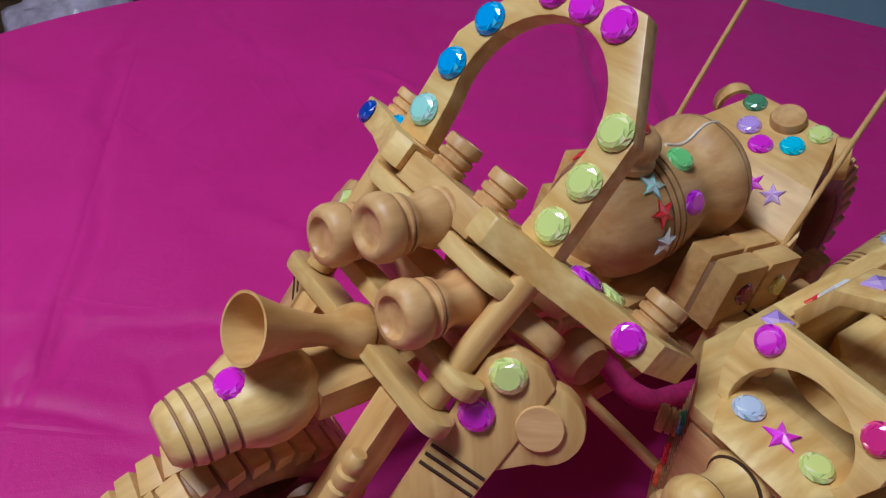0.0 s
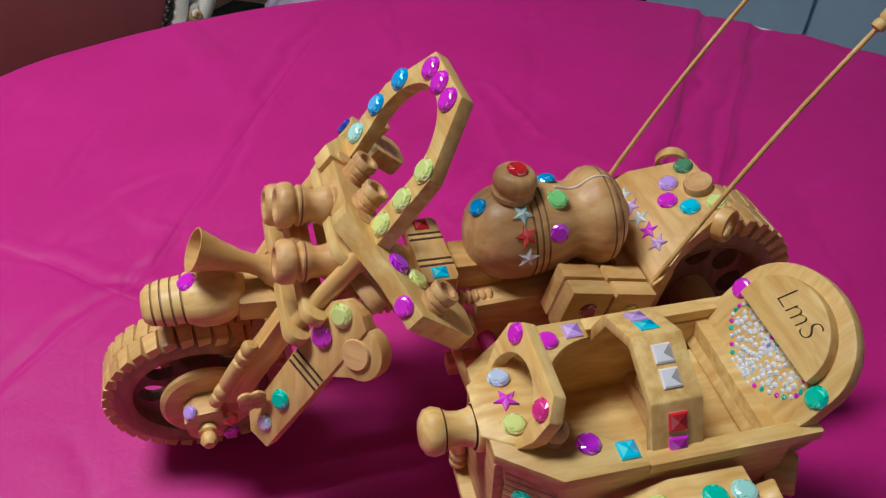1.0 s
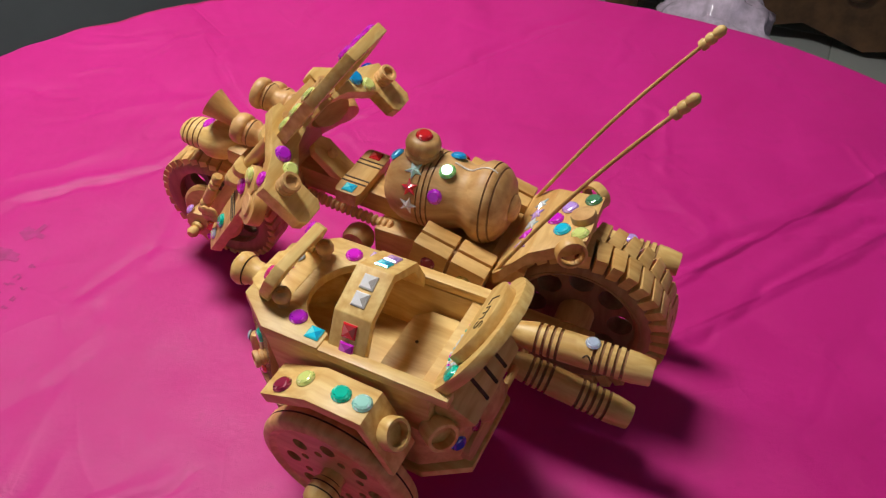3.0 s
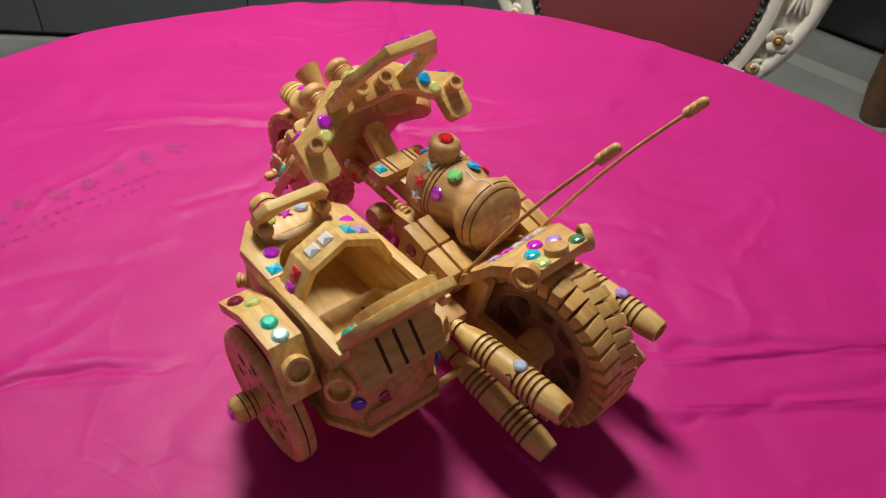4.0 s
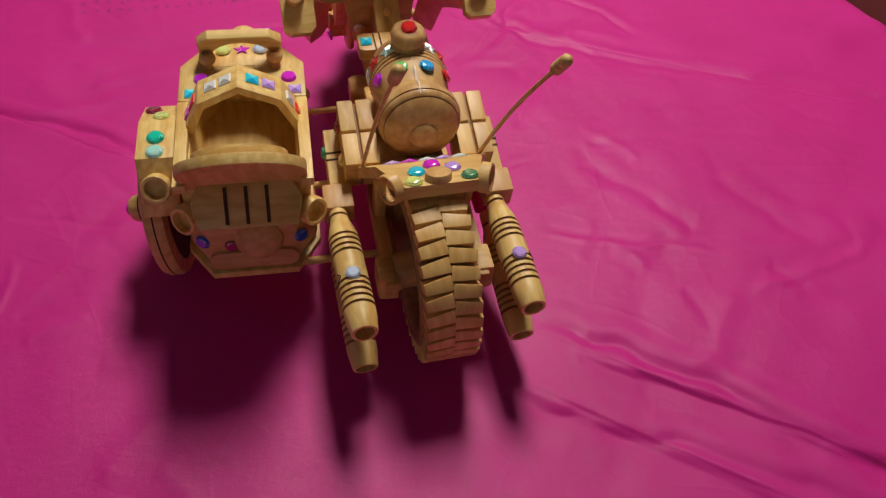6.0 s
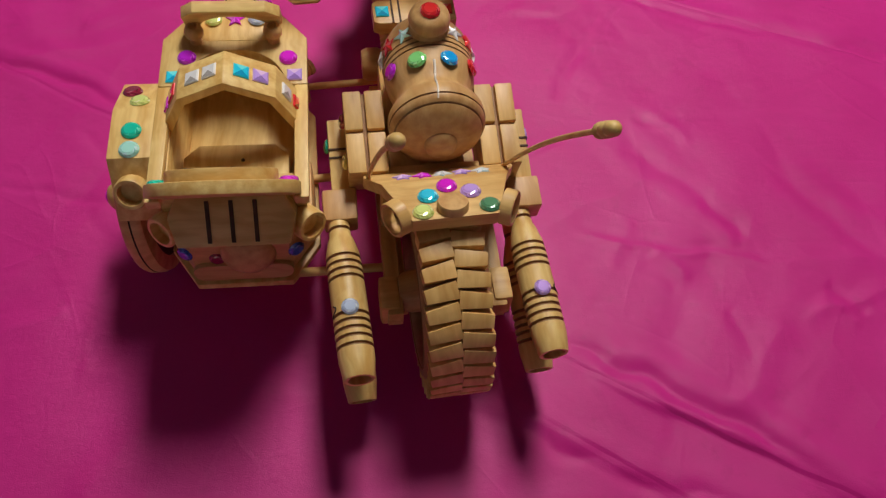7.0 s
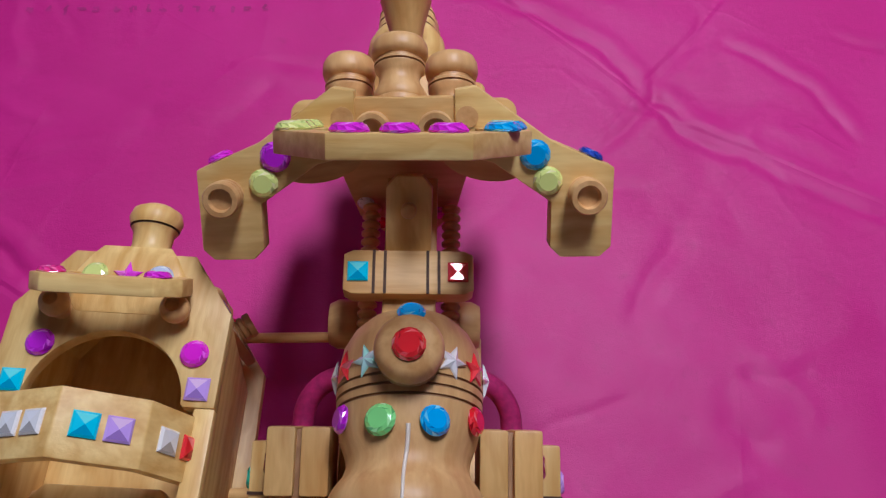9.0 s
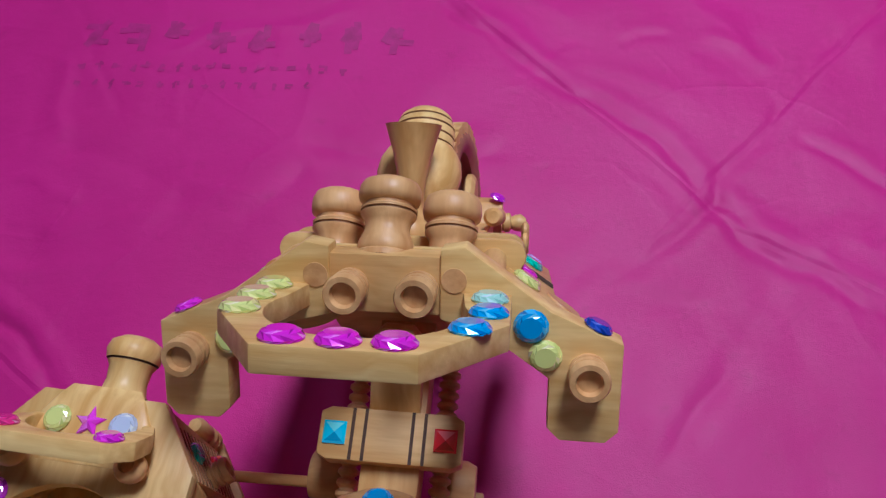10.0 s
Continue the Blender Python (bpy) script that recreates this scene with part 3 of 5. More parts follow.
def cloth_height(x, y):
    x, y = np.asarray(x, float), np.asarray(y, float)
    z = 0.0022 * ripple(x * 5, y * 5, 1) + 0.0010 * ripple(x * 11 + 0.3 * y, y * 11, 2) + 0.0002 * ripple(x * 26, y * 26, 3)
    # flat facets that meet in soft edges
    for seed, size, amount in ((4, 7.0, 0.0026), (5, 14.0, 0.0011)):
        wx, wy = x + 0.03 * ripple(x * 7, y * 7, seed + 10), y + 0.03 * ripple(x * 7, y * 7, seed + 20)
        z = z + amount * np.abs(ripple(wx * size, wy * size, seed)) * np.clip(ripple(x * 4, y * 4, seed + 30) + 0.45, 0, 1)
    lines = [((x0 + x1) / 2, (y0 + y1) / 2, math.atan2(y1 - y0, x1 - x0), math.hypot(x1 - x0, y1 - y0) / 2, 0.62 * h, w) for (x0, y0), (x1, y1), h, w in FOLDS]
    for mx, my, turn, half, h, w in lines + WRINKLES:
        c, d = math.cos(turn), math.sin(turn)
        run = ((x - mx) * c + (y - my) * d) / half
        off = (y - my) * c - (x - mx) * d
        off = off + 0.05 * half * np.sin(3.1 * run + 40 * mx) + 0.006 * ripple(run * half * 40 + 9 * mx, off * 12, 6)
        fade = np.clip(1.15 - np.abs(run), 0, 0.3) / 0.3
        pinch = np.clip(1 - np.abs(off) / (1.6 * w), 0, 1) ** 1.3 - 0.5 * np.clip(1 - np.abs(off - 2.6 * w) / (2.0 * w), 0, 1)
        z = z + h * fade * pinch
    # a band pressed in by storage: the cloth steps down at each of its two edges
    for (x0, y0), (x1, y1), h, w in (((0.09, -0.150), (0.62, -0.512), 0.0050, 0.008), ((0.06, -0.193), (0.56, -0.552), 0.0040, 0.010)):
        ln = math.hypot(x1 - x0, y1 - y0)
        ux, uy = (x1 - x0) / ln, (y1 - y0) / ln
        run = ((x - x0) * ux + (y - y0) * uy) / ln
        off = (x - x0) * uy - (y - y0) * ux + 0.006 * ripple(run * 11, off * 0, 41)
        step = np.clip(off / w, 0, 1)
        step = step * step * (3 - 2 * step) * np.clip(1 - (off - w) / 0.30, 0, 1)
        z = z - h * step * np.clip(np.minimum(run / 0.15, (1.1 - run) / 0.1), 0, 1)
    # shallow folds that run out to the rim
    r, a = np.hypot(x - CX, y - CY), np.arctan2(y - CY, x - CX)
    fold = ripple(6.5 * np.cos(a) + 2.2 * r, 6.5 * np.sin(a), 7) + 0.5 * ripple(17 * np.cos(a) + 3 * r, 17 * np.sin(a), 8)
    z = z + 0.0075 * np.clip((r - 0.46) / 0.30, 0, 2) ** 1.4 * np.clip(fold, 0, None)
    under = np.clip(1 - np.maximum(np.abs(x + 0.06) / 0.22, np.abs(y - 0.02) / 0.26), 0, None)
    return z * (1 - 0.75 * np.clip(under * 3, 0, 1)) - 0.0010


def rim_start(a):
    return 0.742


def cloth_radius(a):
    notch = math.exp(-((a - 0.90) / 0.20) ** 4)
    return rim_start(a) + 0.026 - 0.036 * notch + 0.003 * math.sin(5 * a + 1) + 0.0025 * math.sin(17 * a)


def cloth_sheet():
    rings, spokes = 300, 840
    a = np.linspace(0, 2 * math.pi, spokes, endpoint=False)
    turn = (a + math.pi) % (2 * math.pi) - math.pi
    reach = np.array([cloth_radius(t) for t in turn])
    r = reach[None, :] * (np.arange(1, rings + 1)[:, None] / rings) ** 0.8
    z = cloth_height(CX + r * np.cos(a), CY + r * np.sin(a))
    over = np.clip(r - rim_start(0), 0, None)
    z = z - 9.0 * over * over - 0.25 * over
    r = r - 0.15 * over
    verts = [(CX, CY, float(cloth_height(CX, CY)))] + np.stack((CX + r * np.cos(a), CY + r * np.sin(a), z), -1).reshape(-1, 3).tolist()
    faces = [(0, 1 + k, 1 + (k + 1) % spokes) for k in range(spokes)]
    for i in range(rings - 1):
        for k in range(spokes):
            p, q = 1 + i * spokes + k, 1 + i * spokes + (k + 1) % spokes
            faces.append((p, p + spokes, q + spokes, q))
    me = bpy.data.meshes.new("tablecloth")
    me.from_pydata(verts, [], faces)
    me.materials.append(SATIN)
    return me, verts[-spokes:]


cloth_me, cloth_edge = cloth_sheet()
cloth = tagged(part_of("tablecloth", cloth_me, None, smooth=80), "creased magenta satin cloth spread over the round table", "tablecloth")
part("hem", tube([Vector(p) + Vector((0, 0, 0.0002)) for p in cloth_edge[::2]] + [Vector(cloth_edge[0])], 0.0012, 6), HEM, cloth, "rolled stitched hem")

# faded marks that show through the cloth, too faint to read
def faded_mark(px, py, strokes):
    """Bars that lie on the cloth: (along, across, length, width, turn) each."""
    bm = bmesh.new()
    spots = []
    for u, v, ln, wd, turn in strokes:
        ca, sa = math.cos(radians(turn + 3)), math.sin(radians(turn + 3))
        ou, ov = u * math.cos(radians(3)) - v * math.sin(radians(3)), u * math.sin(radians(3)) + v * math.cos(radians(3))
        for i in range(5):
            for k in (-0.5, 0.5):
                a, b = (i / 4 - 0.5) * ln, k * wd
                spots.append((px + ou + a * ca - b * sa, py + ov + a * sa + b * ca))
    xs, ys = np.array(spots).T
    vs = [bm.verts.new((x, y, z + 0.00045)) for x, y, z in zip(xs, ys, cloth_height(xs, ys))]
    for first in range(0, len(vs), 10):
        for k in range(first, first + 8, 2):
            bm.faces.new((vs[k], vs[k + 2], vs[k + 3], vs[k + 1]))
    bmesh.ops.recalc_face_normals(bm, faces=bm.faces[:])
    if bm.faces[:] and bm.faces[:][0].normal.z < 0:
        bmesh.ops.reverse_faces(bm, faces=bm.faces[:])
    return part("faded_mark", bm, SPLOTCH, cloth, "faded illegible ink mark", smooth=60)


random.seed(5)
for row, (v, size, gap, count) in enumerate(((0.066, 0.023, 0.034, 8), (0.034, 0.0075, 0.0125, 17), (0.018, 0.0065, 0.0125, 15))):
    for k in range(count):
        u = k * gap + random.uniform(-0.002, 0.002)
        px, py = -0.295 + 0.998 * u - 0.05 * v, 0.318 + 0.055 * u + 0.998 * v
        thick = size * (0.25 if row == 0 else 0.30)
        strokes = [(random.uniform(-0.25, 0.25) * size, random.uniform(-0.4, 0.4) * size, size * random.uniform(0.5, 0.95), thick, random.choice((0, 0, 90, 90, 60)) + random.uniform(-8, 8)) for q in range(5 if row == 0 else 3)]
        faded_mark(px, py, strokes)


# ---- chair with a carved ivory frame ----
def oval(s, w, h, squareness=2.6):
    a = 2 * math.pi * s
    c, d = math.cos(a), math.sin(a)
    return (w * math.copysign(abs(c) ** (2 / squareness), c), h * math.copysign(abs(d) ** (2 / squareness), d))


def dining_chair():
    ch = thing("dining_chair", "ivory carved dining chair with dusty red leather and black nails", "chair", (0.93, 0.45, FLOOR))
    # own frame: x to the sitter's side, y outwards, z up; the back leans away from the table
    base = pose(0.9295, 0.4494, 0.0, 0, 0, -66.4)
    back = base @ pose(0, 0.0, -0.057, -10, 0, 0)
    m = back @ pose(0, 0, 0.092, 90, 0, 0) @ Matrix.Diagonal((1.151, 1.151, 1.151, 1))   # plate plane: x across, y up
    w, h = 0.190, 0.235
    n = 72
    pad = bmesh.new()
    rows = []
    for k in range(9):
        f = 1 - k / 8
        rows.append([pad.verts.new((oval(i / n, w, h)[0] * f, oval(i / n, w, h)[1] * f, 0.012 + 0.022 * (1 - f ** 2.2))) for i in range(n)] if f > 0 else [pad.verts.new((0, 0, 0.034))])
    for a, b in zip(rows, rows[1:]):
        for i in range(n):
            vs = list(dict.fromkeys([a[i], a[(i + 1) % n], b[(i + 1) % len(b)], b[i % len(b)]]))
            pad.faces.new(vs)
    bmesh.ops.recalc_face_normals(pad, faces=pad.faces[:])
    part("backrest_pad", pad, LEATHER, ch, "dusty red leather back pad", m, 60)
    part("backrest_panel", prism([oval(i / n, w * 1.01, h * 1.01) for i in range(n)], 0.02, 0), IVORY, ch, m=m)
    inner, outer = [], []
    part("backrest_frame", prism([oval(i / n, w * 1.17, h * 1.15) for i in range(n)], 0.034, 0.007, holes=[[oval(i / n, w * 1.055, h * 1.05) for i in range(n)]]), IVORY, ch, m=m)
    nails = bmesh.new()
    for i in range(96):
        x, y = oval(i / 96, w * 1.025, h * 1.022)
        bmesh.ops.create_uvsphere(nails, u_segments=8, v_segments=5, radius=0.0062, matrix=Matrix.Translation((x, y, 0.015)))
    tagged(part("nail_trim", nails, NAIL, ch, "row of blackened round nail heads", m, 60), kind="stuff")
    # openwork flanks: a thick outer rail, gilded curls, rosettes and a leaf between it and the frame
    for side in (-1, 1):
        edge = lambda fy: w * 1.17 * max(0.0, 1 - abs(fy / (h * 1.16)) ** 2.6) ** (1 / 2.6)
        gap = lambda fy: 0.014 + 0.042 * math.sin(math.pi * min(1, max(0, (fy + 0.21) / 0.44))) ** 0.8
        ys = [-0.205 + 0.42 * i / 30 for i in range(31)]
        rail = [(side * (max(edge(fy), 0.115) + gap(fy)), fy, 0.002) for fy in ys]
        fr = part("side_scroll", tube(rail, 0.0125, 12, 0.9), IVORY, ch, "smooth carved ivory outer rail", m, 60)
        plate = bmesh.new()
        strip = []
        for fy, (rx, ry, rz) in zip(ys, rail):
            a, b = side * (max(edge(fy), 0.100) - 0.006), rx
            strip.append([plate.verts.new(v) for v in ((a, fy, 0.002), (b, fy, 0.002), (b, fy, -0.010), (a, fy, -0.010))])
        for p, q in zip(strip, strip[1:]):
            for k in range(4):
                plate.faces.new((p[k], p[(k + 1) % 4], q[(k + 1) % 4], q[k]))
        plate.faces.new(strip[0])
        plate.faces.new(strip[-1])
        bmesh.ops.recalc_face_normals(plate, faces=plate.faces[:])
        part("flank_panel", plate, IVORY, fr, "sunk ivory ground behind the carving", m, 40)
        foot = [(rail[0][0] - side * 0.020 * (1 - math.cos(2.2 * t)) + side * 0.002, rail[0][1] - 0.017 * math.sin(2.6 * t), 0.004 + 0.004 * t) for t in [i / 14 for i in range(15)]]
        part("curl", tube(foot, 0.012, 10, 0.6), GILT, fr, "gilded carved curl at the rail end", m, 60)
        for fy, kind, size in ((-0.168, "curl", 0.011), (-0.118, "rosette", 0.019), (-0.055, "leaf", 0.018), (0.0, "curl", 0.017), (0.062, "rosette", 0.018), (0.115, "leaf", 0.016), (0.165, "curl", 0.014)):
            cx = side * (edge(fy) + 0.5 * gap(fy) - 0.002)
            if kind == "rosette":
                petals = bmesh.new()
                for k in range(5):
                    a = k * 2 * math.pi / 5 + 0.4
                    bmesh.ops.create_uvsphere(petals, u_segments=10, v_segments=6, radius=1, matrix=Matrix.Translation((cx + 0.62 * size * math.cos(a), fy + 0.62 * size * math.sin(a), 0.010)) @ Matrix.Rotation(a, 4, "Z") @ Matrix.Rotation(-0.5, 4, "Y") @ Matrix.Diagonal((0.56 * size, 0.60 * size, 0.0045, 1)))
                part("petals", petals, IVORY, fr, "five carved ivory petals", m, 60)
                part("blossom", lathe([(0.46 * size, 0.006), (0.50 * size, 0.016), (0.40 * size, 0.018), (0.30 * size, 0.012), (0.24 * size, 0.019), (0.10 * size, 0.021), (0, 0.021)], 14), GILT, fr, "gilded flower centre", m @ pose(cx, fy, 0), 60)
            elif kind == "curl":
                spiral = [(cx + side * size * (1 - t * 0.80) * math.cos(8.5 * t + 1), fy + size * (1 - t * 0.80) * math.sin(8.5 * t + 1), 0.006 + 0.008 * t) for t in [i / 34 for i in range(35)]]
                part("scroll", tube(spiral, 0.0060, 8, 0.7), IVORY, fr, "carved ivory curl", m, 60)
                part("gilded_edge", tube([(x, y, z + 0.0045) for x, y, z in spiral[6:]], 0.0028, 8, 0.8), GILT, fr, "gilded edge of the curl", m, 60)
            else:
                leaf = bmesh.new()
                for k in range(4):
                    bmesh.ops.create_uvsphere(leaf, u_segments=8, v_segments=6, radius=1, matrix=Matrix.Translation((cx + side * (k - 1.5) * 0.30 * size, fy + 0.12 * size * (k % 2), 0.007)) @ Matrix.Rotation(side * (k - 1.5) * 0.20, 4, "Z") @ Matrix.Diagonal((0.24 * size, 1.45 * size, 0.007, 1)))
                part("leaf", leaf, IVORY, fr, "fluted carved leaf", m, 60)
        part("rear_leg", tube([(side * 0.17, 0.02, FLOOR), (side * 0.175, 0.0, FLOOR + 0.25), (side * 0.18, -0.02, FLOOR + 0.45), (side * 0.205, -0.03, -0.16)], 0.022, 12, 1.0), IVORY, ch, m=base, smooth=60)
        part("front_leg", tube([(side * 0.19, -0.45, FLOOR), (side * 0.2, -0.43, FLOOR + 0.2), (side * 0.2, -0.44, FLOOR + 0.40)], 0.02, 12, 1.4), IVORY, ch, m=base, smooth=60)
    part("seat_frame", box(0.46, 0.47, 0.06, 0.012), IVORY, ch, m=base @ pose(0, -0.235, FLOOR + 0.42))
    part("seat", box(0.43, 0.43, 0.06, 0.025), LEATHER, ch, "dusty red leather seat cushion", base @ pose(0, -0.235, FLOOR + 0.475))
    return ch


dining_chair()


# ---- carved bench and plastic bag far behind ----
bench = thing("carved_bench", "dark brown carved wooden bench standing on the tiles", "bench", (2.360, -0.16, FLOOR))
part("seat", box(0.46, 1.35, 0.05, 0.012), CARVED, bench, m=pose(2.400, -0.29, FLOOR + 0.44))
for sy in (-0.88, 0.30):
    part("leg", tube([(2.220, sy, FLOOR), (2.190, sy, FLOOR + 0.12), (2.240, sy, FLOOR + 0.28), (2.200, sy, FLOOR + 0.43)], 0.055, 12, 1.2), CARVED, bench, smooth=60)
    part("leg", tube([(2.580, sy, FLOOR), (2.590, sy, FLOOR + 0.2), (2.580, sy, FLOOR + 0.43)], 0.05, 12), CARVED, bench, smooth=60)
    part("armrest", tube([(2.190, sy, FLOOR + 0.46), (2.180, sy, FLOOR + 0.62), (2.260, sy, FLOOR + 0.70), (2.590, sy, FLOOR + 0.72)], 0.04, 12), CARVED, bench, smooth=60)
part("apron", prism([(-0.62, 0.20), (-0.62, -0.20), (-0.45, -0.13), (-0.2, -0.19), (0, -0.13), (0.2, -0.19), (0.45, -0.13), (0.62, -0.20), (0.62, 0.20)], 0.04, 0.008), CARVED, bench, m=pose(2.240, -0.29, FLOOR + 0.215) @ pose(0, 0, 0, 90, 0, 90))
for i in range(9):
    part("carved_boss", lathe([(0.055, 0), (0.05, 0.02), (0.03, 0.035), (0.012, 0.03), (0, 0.034)], 16), CARVED, bench, m=along((2.218, -0.84 + 0.14 * i, FLOOR + 0.24), (-1, 0, 0)), smooth=60)
part("backrest", box(0.06, 1.3, 0.5, 0.02), CARVED, bench, m=pose(2.610, -0.29, FLOOR + 0.75))
for i in range(6):
    part("back_slat", tube([(2.570, -0.79 + 0.2 * i, FLOOR + 0.5), (2.550, -0.74 + 0.2 * i, FLOOR + 0.75), (2.570, -0.79 + 0.2 * i, FLOOR + 1.0)], 0.035, 10), CARVED, bench, smooth=60)
bucket = thing("bucket", "pink plastic bucket on the floor before the bench", "bucket", (1.560, -0.060, FLOOR))
part("body", lathe([(0.0, 0.0), (0.13, 0.0), (0.14, 0.01), (0.17, 0.27), (0.18, 0.28), (0.165, 0.28), (0.13, 0.02), (0.0, 0.02)], 32), PINK_PLASTIC, bucket, m=pose(1.560, -0.060, FLOOR))
bag = bmesh.new()
bmesh.ops.create_icosphere(bag, subdivisions=4, radius=0.15)
for v in bag.verts:
    v.co *= 1 + 0.28 * noise.noise(v.co * 14) + 0.12 * noise.noise(v.co * 40)
    v.co.z *= 0.75
tagged(part("plastic_bag", bag, FILM, None, m=pose(1.560, -0.060, FLOOR + 0.31), smooth=60), "crumpled pale plastic bag in the pink bucket", "bag")


# ---- the wooden toy motorcycle with its sidecar ----
toy = thing("toy_motorcycle", "handmade pale wooden toy motorcycle with sidecar, decorated with plastic gems", "toy motorcycle")
TILT_F = pose(-0.0005, 0.003, 0.1835, 0, -1.8, 1.2) @ pose(0, 0, -0.19)      # the front leans a little to the sidecar
SIDE = pose(-0.1216, 0.0025, 0.0025, -0.5, 0.5, -2.0)       # the sidecar's own frame, x = 0 on its centre


def taper_block(height, inner, outer, width):
    """A tread block: height along x, its run along y narrower towards the tyre's edge (+z)."""
    bm = bmesh.new()
    low = [bm.verts.new((x, y, -width / 2)) for x, y in ((-height / 2, -inner / 2), (height / 2, -inner / 2), (height / 2, inner / 2), (-height / 2, inner / 2))]
    top = [bm.verts.new((x, y, width / 2)) for x, y in ((-height / 2, -outer / 2), (height / 2, -outer / 2), (height / 2, outer / 2), (-height / 2, outer / 2))]
    bm.faces.new(low[::-1])
    bm.faces.new(top)
    for i in range(4):
        bm.faces.new((low[i], low[(i + 1) % 4], top[(i + 1) % 4], top[i]))
    bmesh.ops.recalc_face_normals(bm, faces=bm.faces[:])
    return bm


def wheel(name, m, radius, width, blocks, holes, label, edge_share=0.70, tread=0.0070):
    """A turned wheel, axis along its own z; tread blocks in two offset rows."""
    w, r = width / 2, radius - tread
    prof = [(r * 0.74, -w * 0.80), (r * 0.80, -w * 0.97), (r * 0.90, -w), (r * 0.97, -w * 0.86), (r, -w * 0.6), (r, w * 0.6), (r * 0.97, w * 0.86), (r * 0.90, w), (r * 0.80, w * 0.97), (r * 0.74, w * 0.80), (r * 0.74, -w * 0.80)]
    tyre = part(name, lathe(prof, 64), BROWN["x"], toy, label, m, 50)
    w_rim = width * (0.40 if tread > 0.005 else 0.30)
    # the recess shade is put into the rim's colour
    part("rim", drilled_disc(r * 0.76, r * 0.155, r * 0.54, holes, w_rim), RIM_SHADE["x"], tyre, "drilled wooden rim with its inner shade painted in", m, 0)
    for s in (-1, 1) if tread > 0.005 else ():
        part("groove", lathe([(r * 0.815, s * w * 0.975), (r * 0.815, s * (w * 0.985 + 0.0003)), (r * 0.835, s * (w * 0.99 + 0.0003)), (r * 0.835, s * w * 0.98), (r * 0.815, s * w * 0.975)], 64), GROOVE_SHADE, tyre, "", m)
    if blocks:
        step = 2 * math.pi / blocks
        me = None
        for row, s in enumerate((-1, 1)):
            for k in range(blocks):
                mm = m @ pose(0, 0, 0, 0, 0, math.degrees(step * (k + 0.5 * row))) @ pose(radius - 0.0065, 0, s * w * 0.46) @ pose(0, 0, 0, -s * 8, 0, 0) @ pose(0, 0, 0, 0 if s > 0 else 180, 0, 0)
                if me is None:
                    arc_w = step * radius
                    bm = soften(taper_block(0.0130, arc_w * (0.92 if tread < 0.005 else 0.88), arc_w * edge_share, w * 0.93), 0.0006)
                    ob = part("tread_block", bm, TAN["y"], tyre, m=mm, smooth=30)
                    me = ob.data
                else:
                    part_of("tread_block", me, tyre, "", mm, 0)
    return tyre


def bolt_cup(parent, m, r, h, name="knob"):
    """A small turned cup."""
    prof = [(r * 0.92, 0), (r * 0.96, h * 0.20), (r * 0.78, h * 0.25), (r * 0.78, h * 0.30), (r * 0.96, h * 0.35), (r * 0.96, h * 0.52), (r * 0.80, h * 0.57), (r * 0.80, h * 0.62), (r, h * 0.68), (r, h * 0.93), (r * 0.93, h), (r * 0.66, h), (r * 0.58, h * 0.78), (0, h * 0.70)]
    return part(name, lathe(prof, 24), BEECH["z"], parent, "small turned wooden cup", m, 45)


# front wheel, hub and axle
FW = pose(0.003, 0.2000, 0.0612, 0, -6, 0)      # the wheel leans a little on its axle
AXF = pose(-0.001, 0.1965, 0.0665, 0, -1.0, 2)
fw = wheel("front_wheel", FW @ pose(0, 0, 0, 0, 90, 0), 0.0573, 0.028, 36, 8, "pale wooden front wheel with cut tread", 0.70, 0.0026)
for s in (-1, 1):
    part("brake_disc", lathe([(0, 0), (0.027, 0), (0.0285, 0.001), (0.0285, 0.004), (0.026, 0.006), (0, 0.006)], 40), TAN["x"], fw, "turned wooden brake disc", AXF @ along((s * 0.0165, -0.001, 0.001), (s, 0, 0)))
    axle = part("axle_block", prism([(-0.011, -0.012), (0.006, -0.013), (0.012, -0.006), (0.013, 0.006), (0.006, 0.012), (-0.009, 0.012)], 0.022, 0.001), TAN["x"], toy, "chamfered wooden axle block", AXF @ pose(s * 0.0265, 0.001, 0.001, 90, 0, 90))
    part("axle_end", lathe(grooved([(0.004, 0), (0.004, 0.004), (0.0055, 0.005), (0.0055, 0.008), (0.0035, 0.009), (0.0045, 0.011), (0.005, 0.014), (0.003, 0.017), (0, 0.0175)], []), 16), PINE["z"], axle, "", AXF @ along((s * 0.0335, 0.002, 0.0), (s, 0, 0)), 45)
    gem(axle, AXF @ Vector((s * 0.0345, 0.0095, 0.0132)), (s * 0.35, 0.6, 0.75), "lilac" if s < 0 else "purple", 0.0085)
    gem(axle, AXF @ Vector((s * 0.0378, -0.0100, -0.0085)), (s * 0.9, -0.3, -0.2), "magenta" if s < 0 else "navy", 0.0090)
    gem(axle, AXF @ Vector((s * 0.0378, -0.0115, 0.0040)), (s * 0.9, -0.3, 0.2), "orange", 0.0085)

# fork plates
D, N2 = (0.567, -0.824), (0.824, 0.567)


def fork_pt(s, w):
    return (0.104 + D[0] * s + N2[0] * w, 0.170 + D[1] * s + N2[1] * w)


